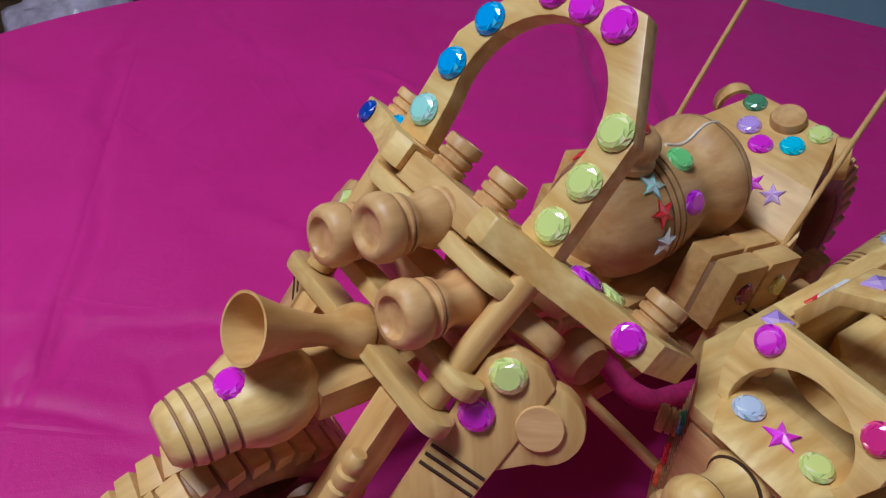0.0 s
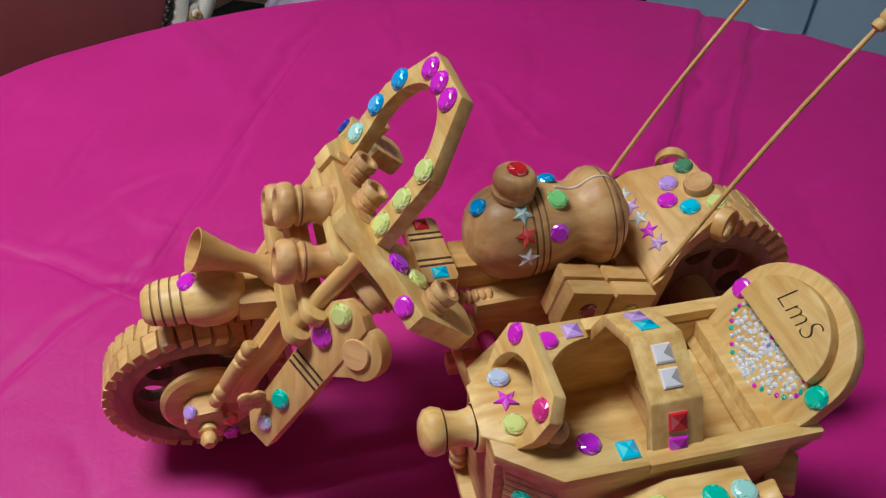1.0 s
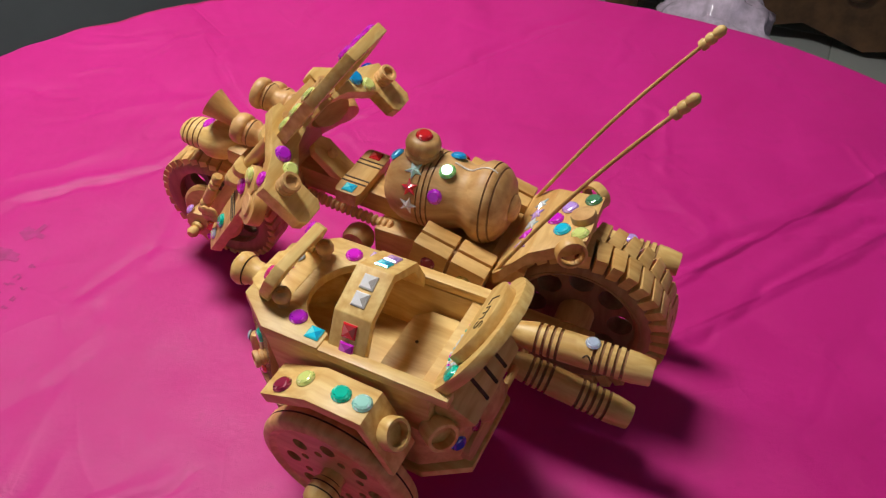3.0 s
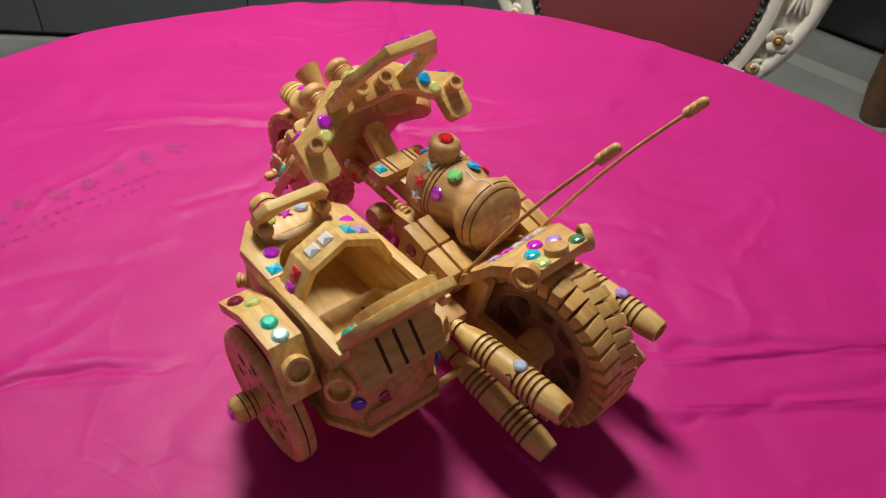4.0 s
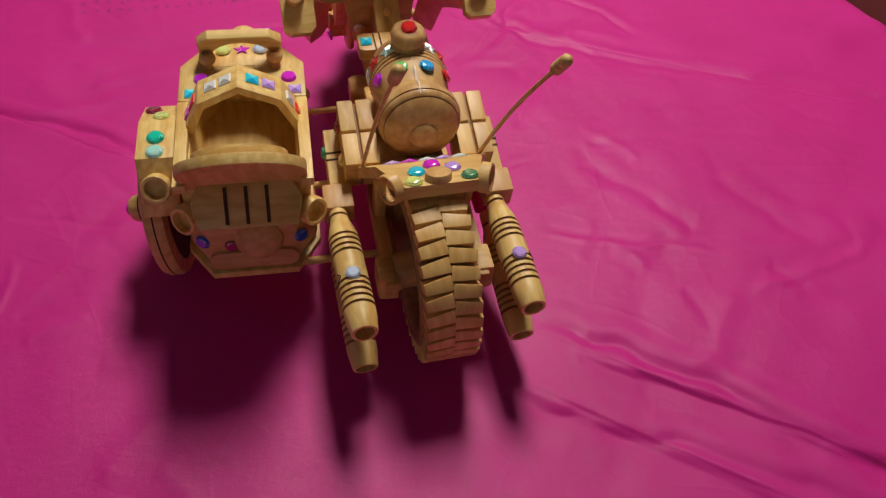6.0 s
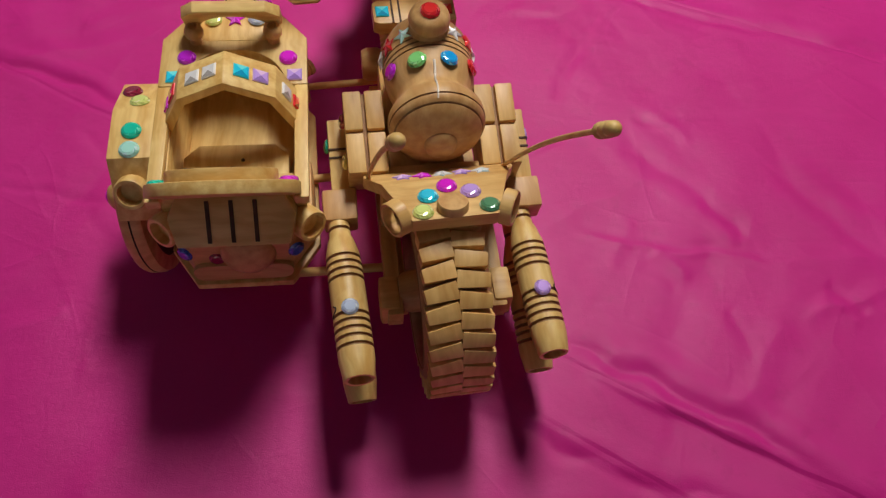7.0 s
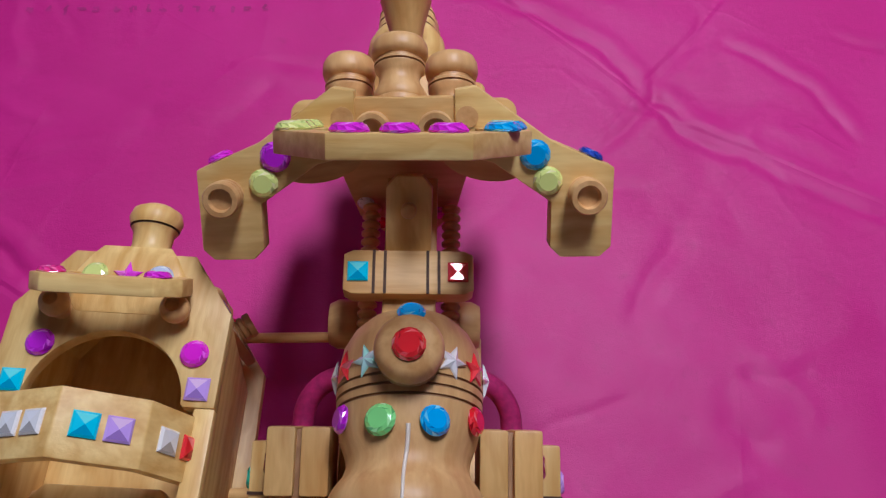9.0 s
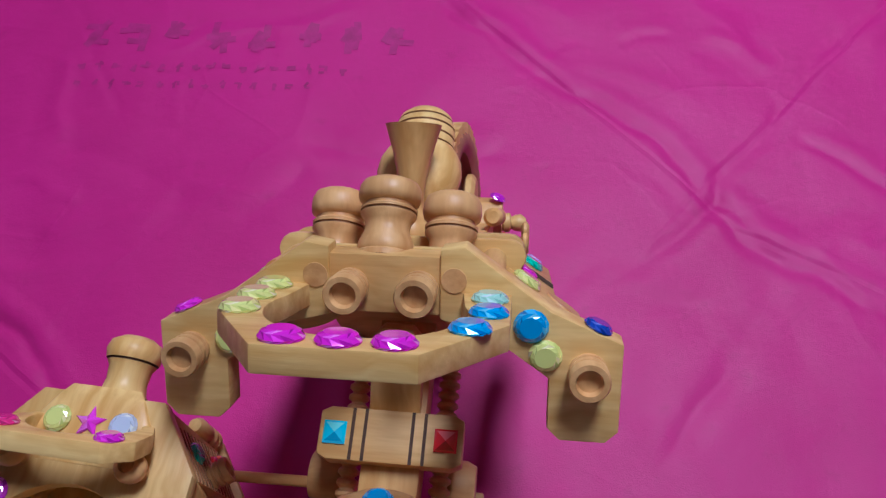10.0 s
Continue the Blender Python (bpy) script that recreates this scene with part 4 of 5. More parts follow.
for s in (-1, 1):
    mid = Vector((s * 0.0535, *fork_pt(0.05, 0)))
    FT = TILT_F @ Matrix.Translation(mid) @ Matrix.Rotation(radians(-s * 56), 4, (0, *D)) @ Matrix.Translation(-mid)      # turned to face forwards and up
    pm = FT @ pose(s * 0.053, 0, 0, 90, 0, 90)
    poly = [fork_pt(0.000, -0.006), fork_pt(0.000, 0.006), fork_pt(0.008, 0.0125), fork_pt(0.102, 0.0115), fork_pt(0.110, 0.004), fork_pt(0.108, -0.010), fork_pt(0.030, -0.0125), fork_pt(0.004, -0.0125)]
    fp = part("fork_plate", prism(poly, 0.009, 0.0009), TAN["y"], toy, "pale wooden fork plate set with gems", pm)
    face = lambda q, up=0.0: FT @ Vector((s * (0.0577 + up), q[0], q[1]))
    for q, c, d in ((fork_pt(0.009, 0.003), "lime", 0.0125), (fork_pt(0.027, 0.0045), "magenta", 0.0122), (fork_pt(0.077, 0.001), "teal", 0.0112), (fork_pt(0.097, 0.000), "pale_blue" if s < 0 else "lilac", 0.009)):
        gem(fp, face(q), tuple(FT.to_3x3() @ Vector((s, 0, 0))), c, d)
    for k in (0.046, 0.050, 0.054):
        a, b = fork_pt(k, -0.011), fork_pt(k, 0.011)
        mm, ln = between(face(a, 0.0), face(b, 0.0))
        part("burnt_line", box(0.0008, 0.0012, ln, 0), BURNT_AND_SHADE, fp, "", mm @ pose(0, 0, ln / 2))
    lob = [(0.128, 0.124), (0.131, 0.137), (0.113, 0.158), (0.104, 0.158)] + arc(0.1005, 0.1435, 0.0145, 0.0145, 80, 285, 12)
    lobe = part("fork_lobe", prism(lob, 0.010, 0.0012), TAN["y"], toy, "rounded wooden fork lobe", FT @ pose(s * 0.0512, 0, 0.002, 90, 0, 90))
    part("dowel", lathe([(0, 0), (0.0085, 0), (0.0085, 0.0015), (0.008, 0.0022), (0, 0.0022)], 28), BEECH["x"], lobe, "inset brown dowel end", FT @ along((s * 0.0560, 0.1015, 0.1455), (s, 0, 0)))
    leg = part("fork_leg", box(0.011, 0.014, 0.072, 0.001), TAN["z"], toy, "", TILT_F @ along((s * 0.028, 0.1590, 0.1150), (0, 0.50, -0.72)))
    mm, ln = between(TILT_F @ Vector((s * 0.036, 0.188, 0.092)), TILT_F @ Vector((s * 0.036, 0.1605, 0.137)))
    prof = [(0.0030, 0), (0.0042, 0.002), (0.0042, 0.007), (0.003, 0.008), (0.0046, 0.010), (0.0046, 0.014), (0.0032, 0.0155), (0.0044, 0.018), (0.0044, ln - 0.016), (0.0032, ln - 0.015), (0.0045, ln - 0.013), (0.0045, ln - 0.009), (0.0032, ln - 0.008), (0.0046, ln - 0.005), (0.0046, ln - 0.002), (0.003, ln), (0, ln)]
    part("damper", lathe(prof, 16), TAN["z"], toy, "turned wooden damper rod", mm, 45)
    for k in range(4):
        part("damper_coil", lathe([(0.0030, 0), (0.0048, 0.0012), (0.0048, 0.0028), (0.0030, 0.004)], 14), TAN["z"], leg, "", TILT_F @ along((s * 0.049, 0.163 + 0.006 * (k % 2), 0.110 - 0.005 * (k // 2)), (s, 0, 0)))
    mm, ln = between(TILT_F @ Vector((s * 0.041, 0.0990, 0.1930)), TILT_F @ Vector((s * 0.039, 0.1340, 0.1515)))
    part("fork_tube", lathe([(0.0052, 0), (0.0052, ln), (0, ln)], 20), TAN["z"], toy, "round wooden fork tube", mm, 50)


def slab(length, width, height):
    r = width / 2
    pts = arc(length / 2 - r, 0, r, r, -90, 90, 8) + arc(-length / 2 + r, 0, r, r, 90, 270, 8)
    return prism(pts, height, 0.0012)


part("upper_fork_clamp", slab(0.086, 0.0230, 0.0075), PINE["x"], toy, "pale rounded wooden fork clamp", TILT_F @ pose(0, 0.0965, 0.1940, 36, 0, 0) @ pose(0, 0.0010, -0.0092))
part("lower_fork_clamp", slab(0.106, 0.0140, 0.0065), PINE["x"], toy, "pale rounded wooden fork clamp", TILT_F @ pose(0, 0.1265, 0.1625, 34.5, 0, 0))
part("lower_fork_clamp", slab(0.104, 0.0140, 0.0065), PINE["x"], toy, "pale rounded wooden fork clamp", TILT_F @ pose(0, 0.1370, 0.1490, 34.5, 0, 0))

# headlamps, horn, front light, mudguard
def pawn(parent_name, m, r, ln):
    prof = [(r * 0.94, 0), (r * 1.02, ln * 0.03), (r * 1.02, ln * 0.17), (r * 0.94, ln * 0.19), (r * 0.98, ln * 0.22), (r * 0.93, ln * 0.30), (r * 0.79, ln * 0.40), (r * 0.75, ln * 0.47), (r * 0.80, ln * 0.54), (r * 0.95, ln * 0.60), (r * 0.97, ln * 0.68), (r * 0.84, ln * 0.705), (r * 0.84, ln * 0.735), (r * 1.02, ln * 0.76), (r * 1.08, ln * 0.82), (r * 1.06, ln * 0.91), (r * 0.95, ln * 0.975), (r * 0.78, ln), (r * 0.66, ln * 0.995), (r * 0.58, ln * 0.955), (r * 0.46, ln * 0.94), (0, ln * 0.95)]
    return part(parent_name, lathe(grooved(prof, (ln * 0.10, ln * 0.64), 0.0008, 0.0010), 32), (BEECH["z"], GROOVE_SHADE), toy, "turned brown wooden headlamp", m, 50)


LDIR = (0, 0.96, 0.22)
for x, y, z, r, ln in ((-0.0240, 0.1420, 0.183, 0.0112, 0.042), (0.0225, 0.1420, 0.183, 0.0112, 0.042), (0.0, 0.1365, 0.2005, 0.0114, 0.0355)):
    tip = Vector((x, y, z))
    start = tip - Vector(LDIR).normalized() * ln
    pawn("headlamp", TILT_F @ along(start, LDIR), r, ln)
HDIR = Vector((0, 0.0345, 0.0210)).normalized()
hp = [(0.009, 0), (0.0105, 0.004), (0.0100, 0.010), (0.0108, 0.014), (0.0095, 0.019), (0.0062, 0.024), (0.0056, 0.030), (0.0062, 0.038), (0.0086, 0.050), (0.0122, 0.062), (0.0126, 0.063), (0.0115, 0.063), (0.0078, 0.050), (0.0045, 0.038), (0, 0.034)]
part("horn", lathe(grooved(hp, (0.012,), 0.001, 0.0012), 32), (TAN["z"], GROOVE_SHADE), toy, "turned wooden trumpet horn", TILT_F @ along(Vector((0.0010, 0.1820, 0.1780)) - HDIR * 0.063, HDIR), 50)
bp = [(0, 0), (0.009, 0.0005), (0.0150, 0.005), (0.0190, 0.012), (0.0204, 0.019), (0.0196, 0.026), (0.0170, 0.0315), (0.0154, 0.034), (0.0150, 0.046), (0.0128, 0.053), (0.0098, 0.056), (0, 0.0565)]
fl = part("front_light", lathe(grooved(bp, (0.034, 0.0395, 0.0450, 0.0500), 0.0011, 0.0013), 36), (PINE["z"], GROOVE_SHADE), toy, "egg-shaped turned wooden front light", TILT_F @ along((0, 0.1590, 0.1445), (0, 1, -0.02)) @ Matrix.Diagonal((1.0, 0.76, 1.0, 1)), 60)
gem(fl, TILT_F @ Vector((0.0, 0.1885, 0.1555)), (0, 0.30, 1), "magenta", 0.0122)
part("mudguard", prism([(-0.014, -0.024), (0.014, -0.024), (0.0165, -0.012), (0.0165, 0.022), (-0.0165, 0.022), (-0.0165, -0.012)], 0.014, 0.002), TAN["y"], toy, "pale wooden front mudguard", TILT_F @ pose(0, 0.1430, 0.1390, 8, 0, 0))

# handlebar: dash, arms, grips, arched windshield
HB = pose(0, 0.098, 0.1893, 42, -1.5, 1.2)
dash = part("dashboard", prism([(-0.0215, -0.010), (0.0215, -0.010), (0.0215, 0.012), (-0.0215, 0.012)], 0.012, 0.001), TAN["x"], toy, "pale wooden dashboard block with two turned cups", HB @ pose(0, 0, -0.002))
for s in (-1, 1):
    bolt_cup(dash, HB @ pose(s * 0.0127, 0.0, 0.004, 0, 0, 0), 0.0074, 0.0135, "instrument_cup")
    arm_poly = [(s * 0.0195, 0.015), (s * 0.028, 0.0165), (s * 0.058, -0.006), (s * 0.083, -0.0170), (s * 0.083, -0.0510), (s * 0.0785, -0.0555), (s * 0.0625, -0.0555), (s * 0.058, -0.0510), (s * 0.058, -0.0315), (s * 0.035, -0.0150), (s * 0.0195, -0.011)]
    arm_poly = [(x * 1.045, y) for x, y in arm_poly]
    if s < 0:
        arm_poly = arm_poly[::-1]
    arm = part("handlebar", prism(arm_poly, 0.0115, 0.001), PINE["x"], toy, "pale wooden handlebar arm with a flat grip", HB)
    bolt_cup(arm, HB @ pose(s * 0.0745, -0.0275, 0.0054), 0.0075, 0.012, "grip_cup")
    part("dowel", lathe([(0, 0), (0.0046, 0), (0.0046, 0.0006), (0, 0.0006)], 20), BEECH["z"], arm, "inset dowel end", HB @ pose(s * 0.0255, 0.004, 0.0056))
    gem_on(arm, HB, s * 0.0535, -0.0115, 0.0056, "purple" if s < 0 else "blue", 0.0120)
    gem_on(arm, HB, s * 0.0590, -0.0225, 0.0056, "lime", 0.0115)
    gem(arm, HB @ Vector((s * 0.0775, -0.0128, 0.0)), tuple(HB.to_3x3() @ Vector((s * 0.40, 0.92, 0.0))), "magenta" if s < 0 else "navy", 0.0105)
# windshield arch
SH = along((0.0005, 0.0890, 0.1935), (-0.02, 0.793, 0.608), 0.5, (0, -0.608, 0.793))
outer = [(0.046, -0.006), (0.046, 0.040), (0.023, 0.0765), (-0.023, 0.0765), (-0.046, 0.040), (-0.046, -0.006)]
inner = [(-0.028, -0.006)] + [(-x, y) for x, y in arc(0, 0.030, 0.0325, 0.0340, -20, 200, 22)] + [(0.028, -0.006)]
arch = part("windshield_arch", prism(outer + inner, 0.0085, 0.0009), PINE["x"], toy, "pale octagonal wooden windshield arch ringed with gems", SH)
for u, v, c in ((-0.0160, 0.0695, "magenta"), (0.0, 0.0700, "magenta"), (0.0155, 0.0695, "magenta"), (-0.0385, 0.040, "lime"), (-0.0395, 0.0215, "lime"), (-0.0390, 0.0040, "lime"), (0.0345, 0.0500, "blue"), (0.0390, 0.0290, "blue"), (0.0385, 0.0085, "aqua")):
    gem_on(arch, SH, -u, v, 0.0044, c, 0.0124)
# shield below the dash
shield = part("leg_shield", prism([(-0.029, 0.038), (0.029, 0.038), (0.031, 0.010), (0.024, -0.026), (0.012, -0.040), (-0.012, -0.040), (-0.024, -0.026), (-0.031, 0.010)], 0.010, 0.0015), BEECH["x"], toy, "brown wooden shield panel below the handlebar", TILT_F @ pose(0, 0.1065, 0.142, 80, 0, 0))
for u, v, c in ((-0.020, -0.014, "clear"), (-0.014, -0.029, "red"), (0.016, -0.022, "magenta")):
    gem(shield, TILT_F @ pose(0, 0.1065, 0.142, 80, 0, 0) @ Vector((u, v, 0.0062)), tuple((TILT_F @ pose(0, 0, 0, 80, 0, 0)).to_3x3() @ Vector((0, 0, 1))), c, 0.008)
for s in (-1, 1):
    part("side_wing", prism(circle(0, 0, 0.020, 24, 0.011), 0.009, 0.002), BEECH["x"], toy, "rounded brown wooden side wing", TILT_F @ pose(s * 0.037, 0.098, 0.169, 60, 0, -s * 12))

# spine, control box, side springs
SP = pose(0.0025, 0.060, 0.1255, 5, 0, 0)
part("spine", box(0.024, 0.100, 0.018, 0.0012), TAN["y"], toy, "pale wooden spine beam", SP)
neck = part("neck_plate", prism([(-0.0105, -0.020), (0.0105, -0.020), (0.0105, 0.013), (0.006, 0.0185), (-0.006, 0.0185), (-0.0105, 0.013)], 0.008, 0.0012), PINE["y"], toy, "pale wooden neck plate", pose(0.0015, 0.0815, 0.1445, 42, 0, 0))
part("pin", lathe([(0, 0), (0.0036, 0), (0.0036, 0.004), (0.0030, 0.005), (0, 0.005)], 16), BEECH["z"], neck, "small brown dowel pin", pose(0.0015, 0.0815, 0.1445, 42, 0, 0) @ pose(0, 0.003, 0.0036))
CB = pose(0.002, 0.0545, 0.1355, 4, 1, 1)
ctl = part("control_box", prism([(-0.029, -0.0085), (-0.025, -0.0105), (0.025, -0.0105), (0.029, -0.0085), (0.029, 0.0085), (0.025, 0.0105), (-0.025, 0.0105), (-0.029, 0.0085)], 0.011, 0.001), TAN["x"], toy, "grooved wooden control box with two square gems", CB)
for x in (-0.0155, -0.0105, 0.0085, 0.0135):
    part("burnt_line", box(0.0013, 0.0205, 0.0008, 0), BURNT_AND_SHADE, ctl, "", CB @ pose(x, 0, 0.0056))
gem_on(ctl, CB, -0.0225, 0, 0.0056, "cyan", 0.0092, "square")
gem_on(ctl, CB, 0.0220, 0, 0.0056, "red", 0.0092, "square")
for s in (-1, 1):
    mm, ln = between((0.002 + s * 0.0195, 0.020, 0.112), (0.002 + s * 0.0195, 0.100, 0.121))
    prof = [(0.0028, 0)]
    k = 0
    while k * 0.0045 < ln - 0.004:
        prof += [(0.0030, k * 0.0045), (0.0046, k * 0.0045 + 0.0013), (0.0046, k * 0.0045 + 0.0027), (0.0030, k * 0.0045 + 0.004)]
        k += 1
    part("spring", lathe(prof, 16), BEECH["z"], toy, "turned wooden spring rod", mm, 40)

# tank
TK = along((0.0045, 0.0325, 0.1420), (0, -1, 0.03))
tp = [(0, 0), (0.010, 0.0010), (0.0185, 0.0050), (0.0245, 0.0110), (0.0282, 0.0185), (0.0297, 0.0270), (0.0299, 0.0360), (0.0294, 0.0440), (0.0284, 0.0510), (0.0267, 0.0570), (0.0246, 0.0625), (0.0240, 0.0660), (0.0252, 0.0700), (0.0286, 0.0745), (0.0305, 0.0785), (0.0309, 0.0825), (0.0300, 0.0870), (0.0270, 0.0920), (0.0215, 0.0965), (0.0150, 0.0992), (0.0105, 0.1000), (0.0098, 0.1022), (0.0070, 0.1042), (0, 0.1048)]
tank = part("fuel_tank", lathe(grooved(tp, (0.0360, 0.0400, 0.0440, 0.0850, 0.0908), 0.0010, 0.0012), 64), (BEECH["z"], GROOVE_SHADE), toy, "turned brown wooden barrel tank with dark grooves", TK, 60)


def tank_spot(s, ang):
    """A spot on the tank: s along its axis from the front, ang degrees from the top towards the right."""
    r = [a[0] + (b[0] - a[0]) * (s - a[1]) / (b[1] - a[1]) for a, b in zip(tp, tp[1:]) if a[1] <= s <= b[1]][0]
    up = Vector((0, 0.03, 1)).normalized()
    n = Vector((math.sin(radians(ang)), up.y * math.cos(radians(ang)), up.z * math.cos(radians(ang))))
    return TK @ Vector((0, 0, s)) + n * (r + 0.0002), n


for s, ang, c, d in ((0.0535, -21, "green", 0.0118), (0.0535, 21, "blue", 0.0112), (0.0500, -62, "purple", 0.0108), (0.0500, 62, "red", 0.0108)):
    p, n = tank_spot(s, ang)
    gem(tank, p, n, c, d)
p, n = tank_spot(0.0085, 0)
gem(tank, p, n + Vector((0, 0.7, 0)), "blue", 0.0110)
for ang, c in ((-33, "aqua"), (-58, "red"), (-84, "clear"), (33, "clear"), (58, "red"), (84, "clear")):
    p, n = tank_spot(0.0300, ang)
    gem(tank, p, n, c, 0.0135, "star", ang)
streak = [tank_spot(0.055 + 0.0024 * k, 0.6 - 0.25 * k + 0.5 * math.sin(k * 0.7))[0] for k in range(15)]
part("glue_streak", tube(streak, 0.0009, 8, 0.6), GLUE, tank, "dried white glue streak", smooth=60)
cap_m = along(tank_spot(0.0290, 0)[0] - Vector((0, 0, 0.002)), (0, -0.10, 1))
cap = part("filler_cap", lathe([(0.0125, 0), (0.0128, 0.003), (0.0112, 0.0045), (0.0112, 0.0055), (0.0128, 0.0075), (0.0132, 0.0105), (0.0120, 0.0140), (0.0095, 0.0165), (0, 0.0170)], 36), BEECH["z"], tank, "turned brown filler cap", cap_m, 50)
gem_on(cap, cap_m, 0, 0, 0.0169, "red", 0.0118)

# engine block and curved pipes under the tank
eng = part("engine_block", box(0.050, 0.105, 0.052, 0.003), TAN["y"], toy, "wooden engine block", pose(-0.001, -0.020, 0.088))
for s in (-1, 1):
    part("curved_pipe", tube([(s * 0.022 + 0.002, 0.026, 0.088)] + [(s * (0.034 + 0.018 * math.sin(a)) + 0.002, 0.006 + 0.018 * math.cos(a), 0.082 - 0.010 * a) for a in [i * math.pi / 16 for i in range(9)]] + [(s * 0.055, -0.02, 0.064), (s * 0.055, -0.07, 0.062)], 0.0054, 14), HEM, toy, "glossy magenta curved pipe", smooth=60)
    part("frame_rail", box(0.010, 0.190, 0.012, 0.001), TAN["y"], toy, "", pose(s * 0.030 + 0.004, -0.045, 0.066))
    part("front_hinge", lathe([(0.010, 0), (0.012, 0.004), (0.012, 0.012), (0.010, 0.016), (0, 0.016)], 20), BEECH["z"], eng, "", along((s * 0.020, 0.045, 0.100), (s, 0, 0)))

# saddle boxes
for s in (-1, 1):
    SB = pose(s * 0.0430 + 0.003, -0.0385, 0.1160, 15, 0, 0)
    # dark core paints the shade in the gaps between the blocks
    sb = part("saddle_box", box(0.0235, 0.0550, 0.0280, 0.0012), GROOVE_SHADE, toy, "pale wooden saddle box cut into four blocks", SB)
    for i in (-1, 1):
        for j in (-1, 1):
            part("block", box(0.0118, 0.0272, 0.0320, 0.0014), TAN["y"], sb, "", SB @ pose(i * 0.0070, j * 0.0147, 0.0014))
    # lower outer block
    LB = pose(s * 0.0595 + 0.003, -0.0410, 0.0930, 14, 0, 0)
    lb = part("side_block", box(0.016, 0.060, 0.024, 0.0015), PINE["y"], toy, "pale grooved wooden side block", LB)
    for k in (-0.010, -0.004):
        part("burnt_line", box(0.0165, 0.0013, 0.0010, 0), BURNT_AND_SHADE, lb, "", LB @ pose(0, k + 0.012, 0.0122))
    for yy, zz, c in ((0.0135, 0.004, "dark_red"), (-0.0150, 0.004, "yellow" if s < 0 else "magenta")):
        gem(sb, SB @ Vector((s * 0.0131, yy, zz)), (s, 0, 0.25), c, 0.0105)
    gem(lb, LB @ Vector((s * 0.0082, 0.014, 0.004)), (s, 0, 0.25), "teal" if s < 0 else "lilac", 0.0100)

# rear fender with tail rings, gems and aerials
def fender_plate(rows, thick):
    """A bent board: rows of (y, half width, height of its top), front to rear."""
    bm = bmesh.new()
    rings = [[bm.verts.new(v) for v in ((-w, y, z), (w, y, z), (w, y, z - thick), (-w, y, z - thick))] for y, w, z in rows]
    for a, b in zip(rings, rings[1:]):
        for k in range(4):
            bm.faces.new((a[k], a[(k + 1) % 4], b[(k + 1) % 4], b[k]))
    bm.faces.new(rings[0])
    bm.faces.new(rings[-1])
    bmesh.ops.recalc_face_normals(bm, faces=bm.faces[:])
    return soften(bm, 0.0009, 2, 12)


FENDER = pose(0.0015, 0, 0, 0, 0, 1.5)
fen = part("rear_fender", fender_plate(((-0.0710, 0.0475, 0.1245), (-0.0760, 0.0475, 0.1290), (-0.0925, 0.0385, 0.1440), (-0.1285, 0.0250, 0.1570)), 0.0115), TAN["x"], toy, "pale bent wooden rear fender with gems and stars", FENDER)
FS = FENDER @ pose(0, -0.0842, 0.1365, -42.3, 0, 0)      # the steep front face
FE = FENDER @ pose(0, -0.1105, 0.1505, -19.9, 0, 0)      # the flatter top face
for k, c in enumerate(("lilac", "magenta", "sparkle", "lilac", "sparkle")):
    gem_on(fen, FS, -0.0245 + 0.01225 * k, 0.0010, 0.0002, c, 0.0128, "star", 20 * k)
for u, v, c in ((-0.0005, 0.0108, "magenta"), (-0.0130, 0.0020, "cyan"), (0.0125, 0.0035, "lilac"), (-0.0180, -0.0125, "lime"), (0.0210, -0.0115, "dark_green")):
    gem_on(fen, FE, u, v, 0.0002, c, 0.0118)
part("peg", lathe([(0.0090, 0), (0.0092, 0.004), (0.0085, 0.0056), (0, 0.0058)], 28), BEECH["z"], fen, "brown wooden peg", FE @ pose(-0.0005, -0.0105, -0.0005))
for s in (-1, 1):
    RG = FENDER @ along((s * 0.0290, -0.1185, 0.1490), (s * 0.86, -0.48, 0.14))
    part("tail_ring", lathe([(0.0084, 0.001), (0.0108, 0.001), (0.0108, 0.0075), (0.0102, 0.0085), (0.0088, 0.0085), (0.0084, 0.0075), (0.0084, 0.001)], 28), TAN["z"], fen, "turned wooden tail lamp ring", RG, 50)
part("fender_brace", box(0.060, 0.012, 0.030, 0.001), TAN["x"], toy, "", pose(0.002, -0.068, 0.104))
for s, tip, root in ((-1, (-0.0355, -0.1730, 0.2850), (-0.0410, -0.0720, 0.1220)), (1, (0.0516, -0.1720, 0.2830), (0.0450, -0.0720, 0.1245))):
    t, r = Vector(tip), Vector(root)
    pts = []
    for i in range(17):
        f = i / 16
        p = r.lerp(t, f)
        p.z += 0.0045 * math.sin(math.pi * f)
        p.y += 0.002 * math.sin(math.pi * f)
        pts.append(p)
    an = part("aerial", tube(pts, 0.0015, 8, 0.9), TAN["z"], toy, "thin bent wooden aerial with a carved tip", smooth=60)
    d = (pts[-1] - pts[-3]).normalized()
    part("aerial_tip", lathe([(0.0016, 0), (0.0036, 0.001), (0.0038, 0.004), (0.0028, 0.0055), (0.0037, 0.007), (0.0038, 0.010), (0.0028, 0.0115), (0.0036, 0.013), (0.0034, 0.017), (0.0018, 0.019), (0, 0.0193)], 14), PINE["z"], an, "carved wooden aerial tip", along(pts[-1] - d * 0.013, d), 50)

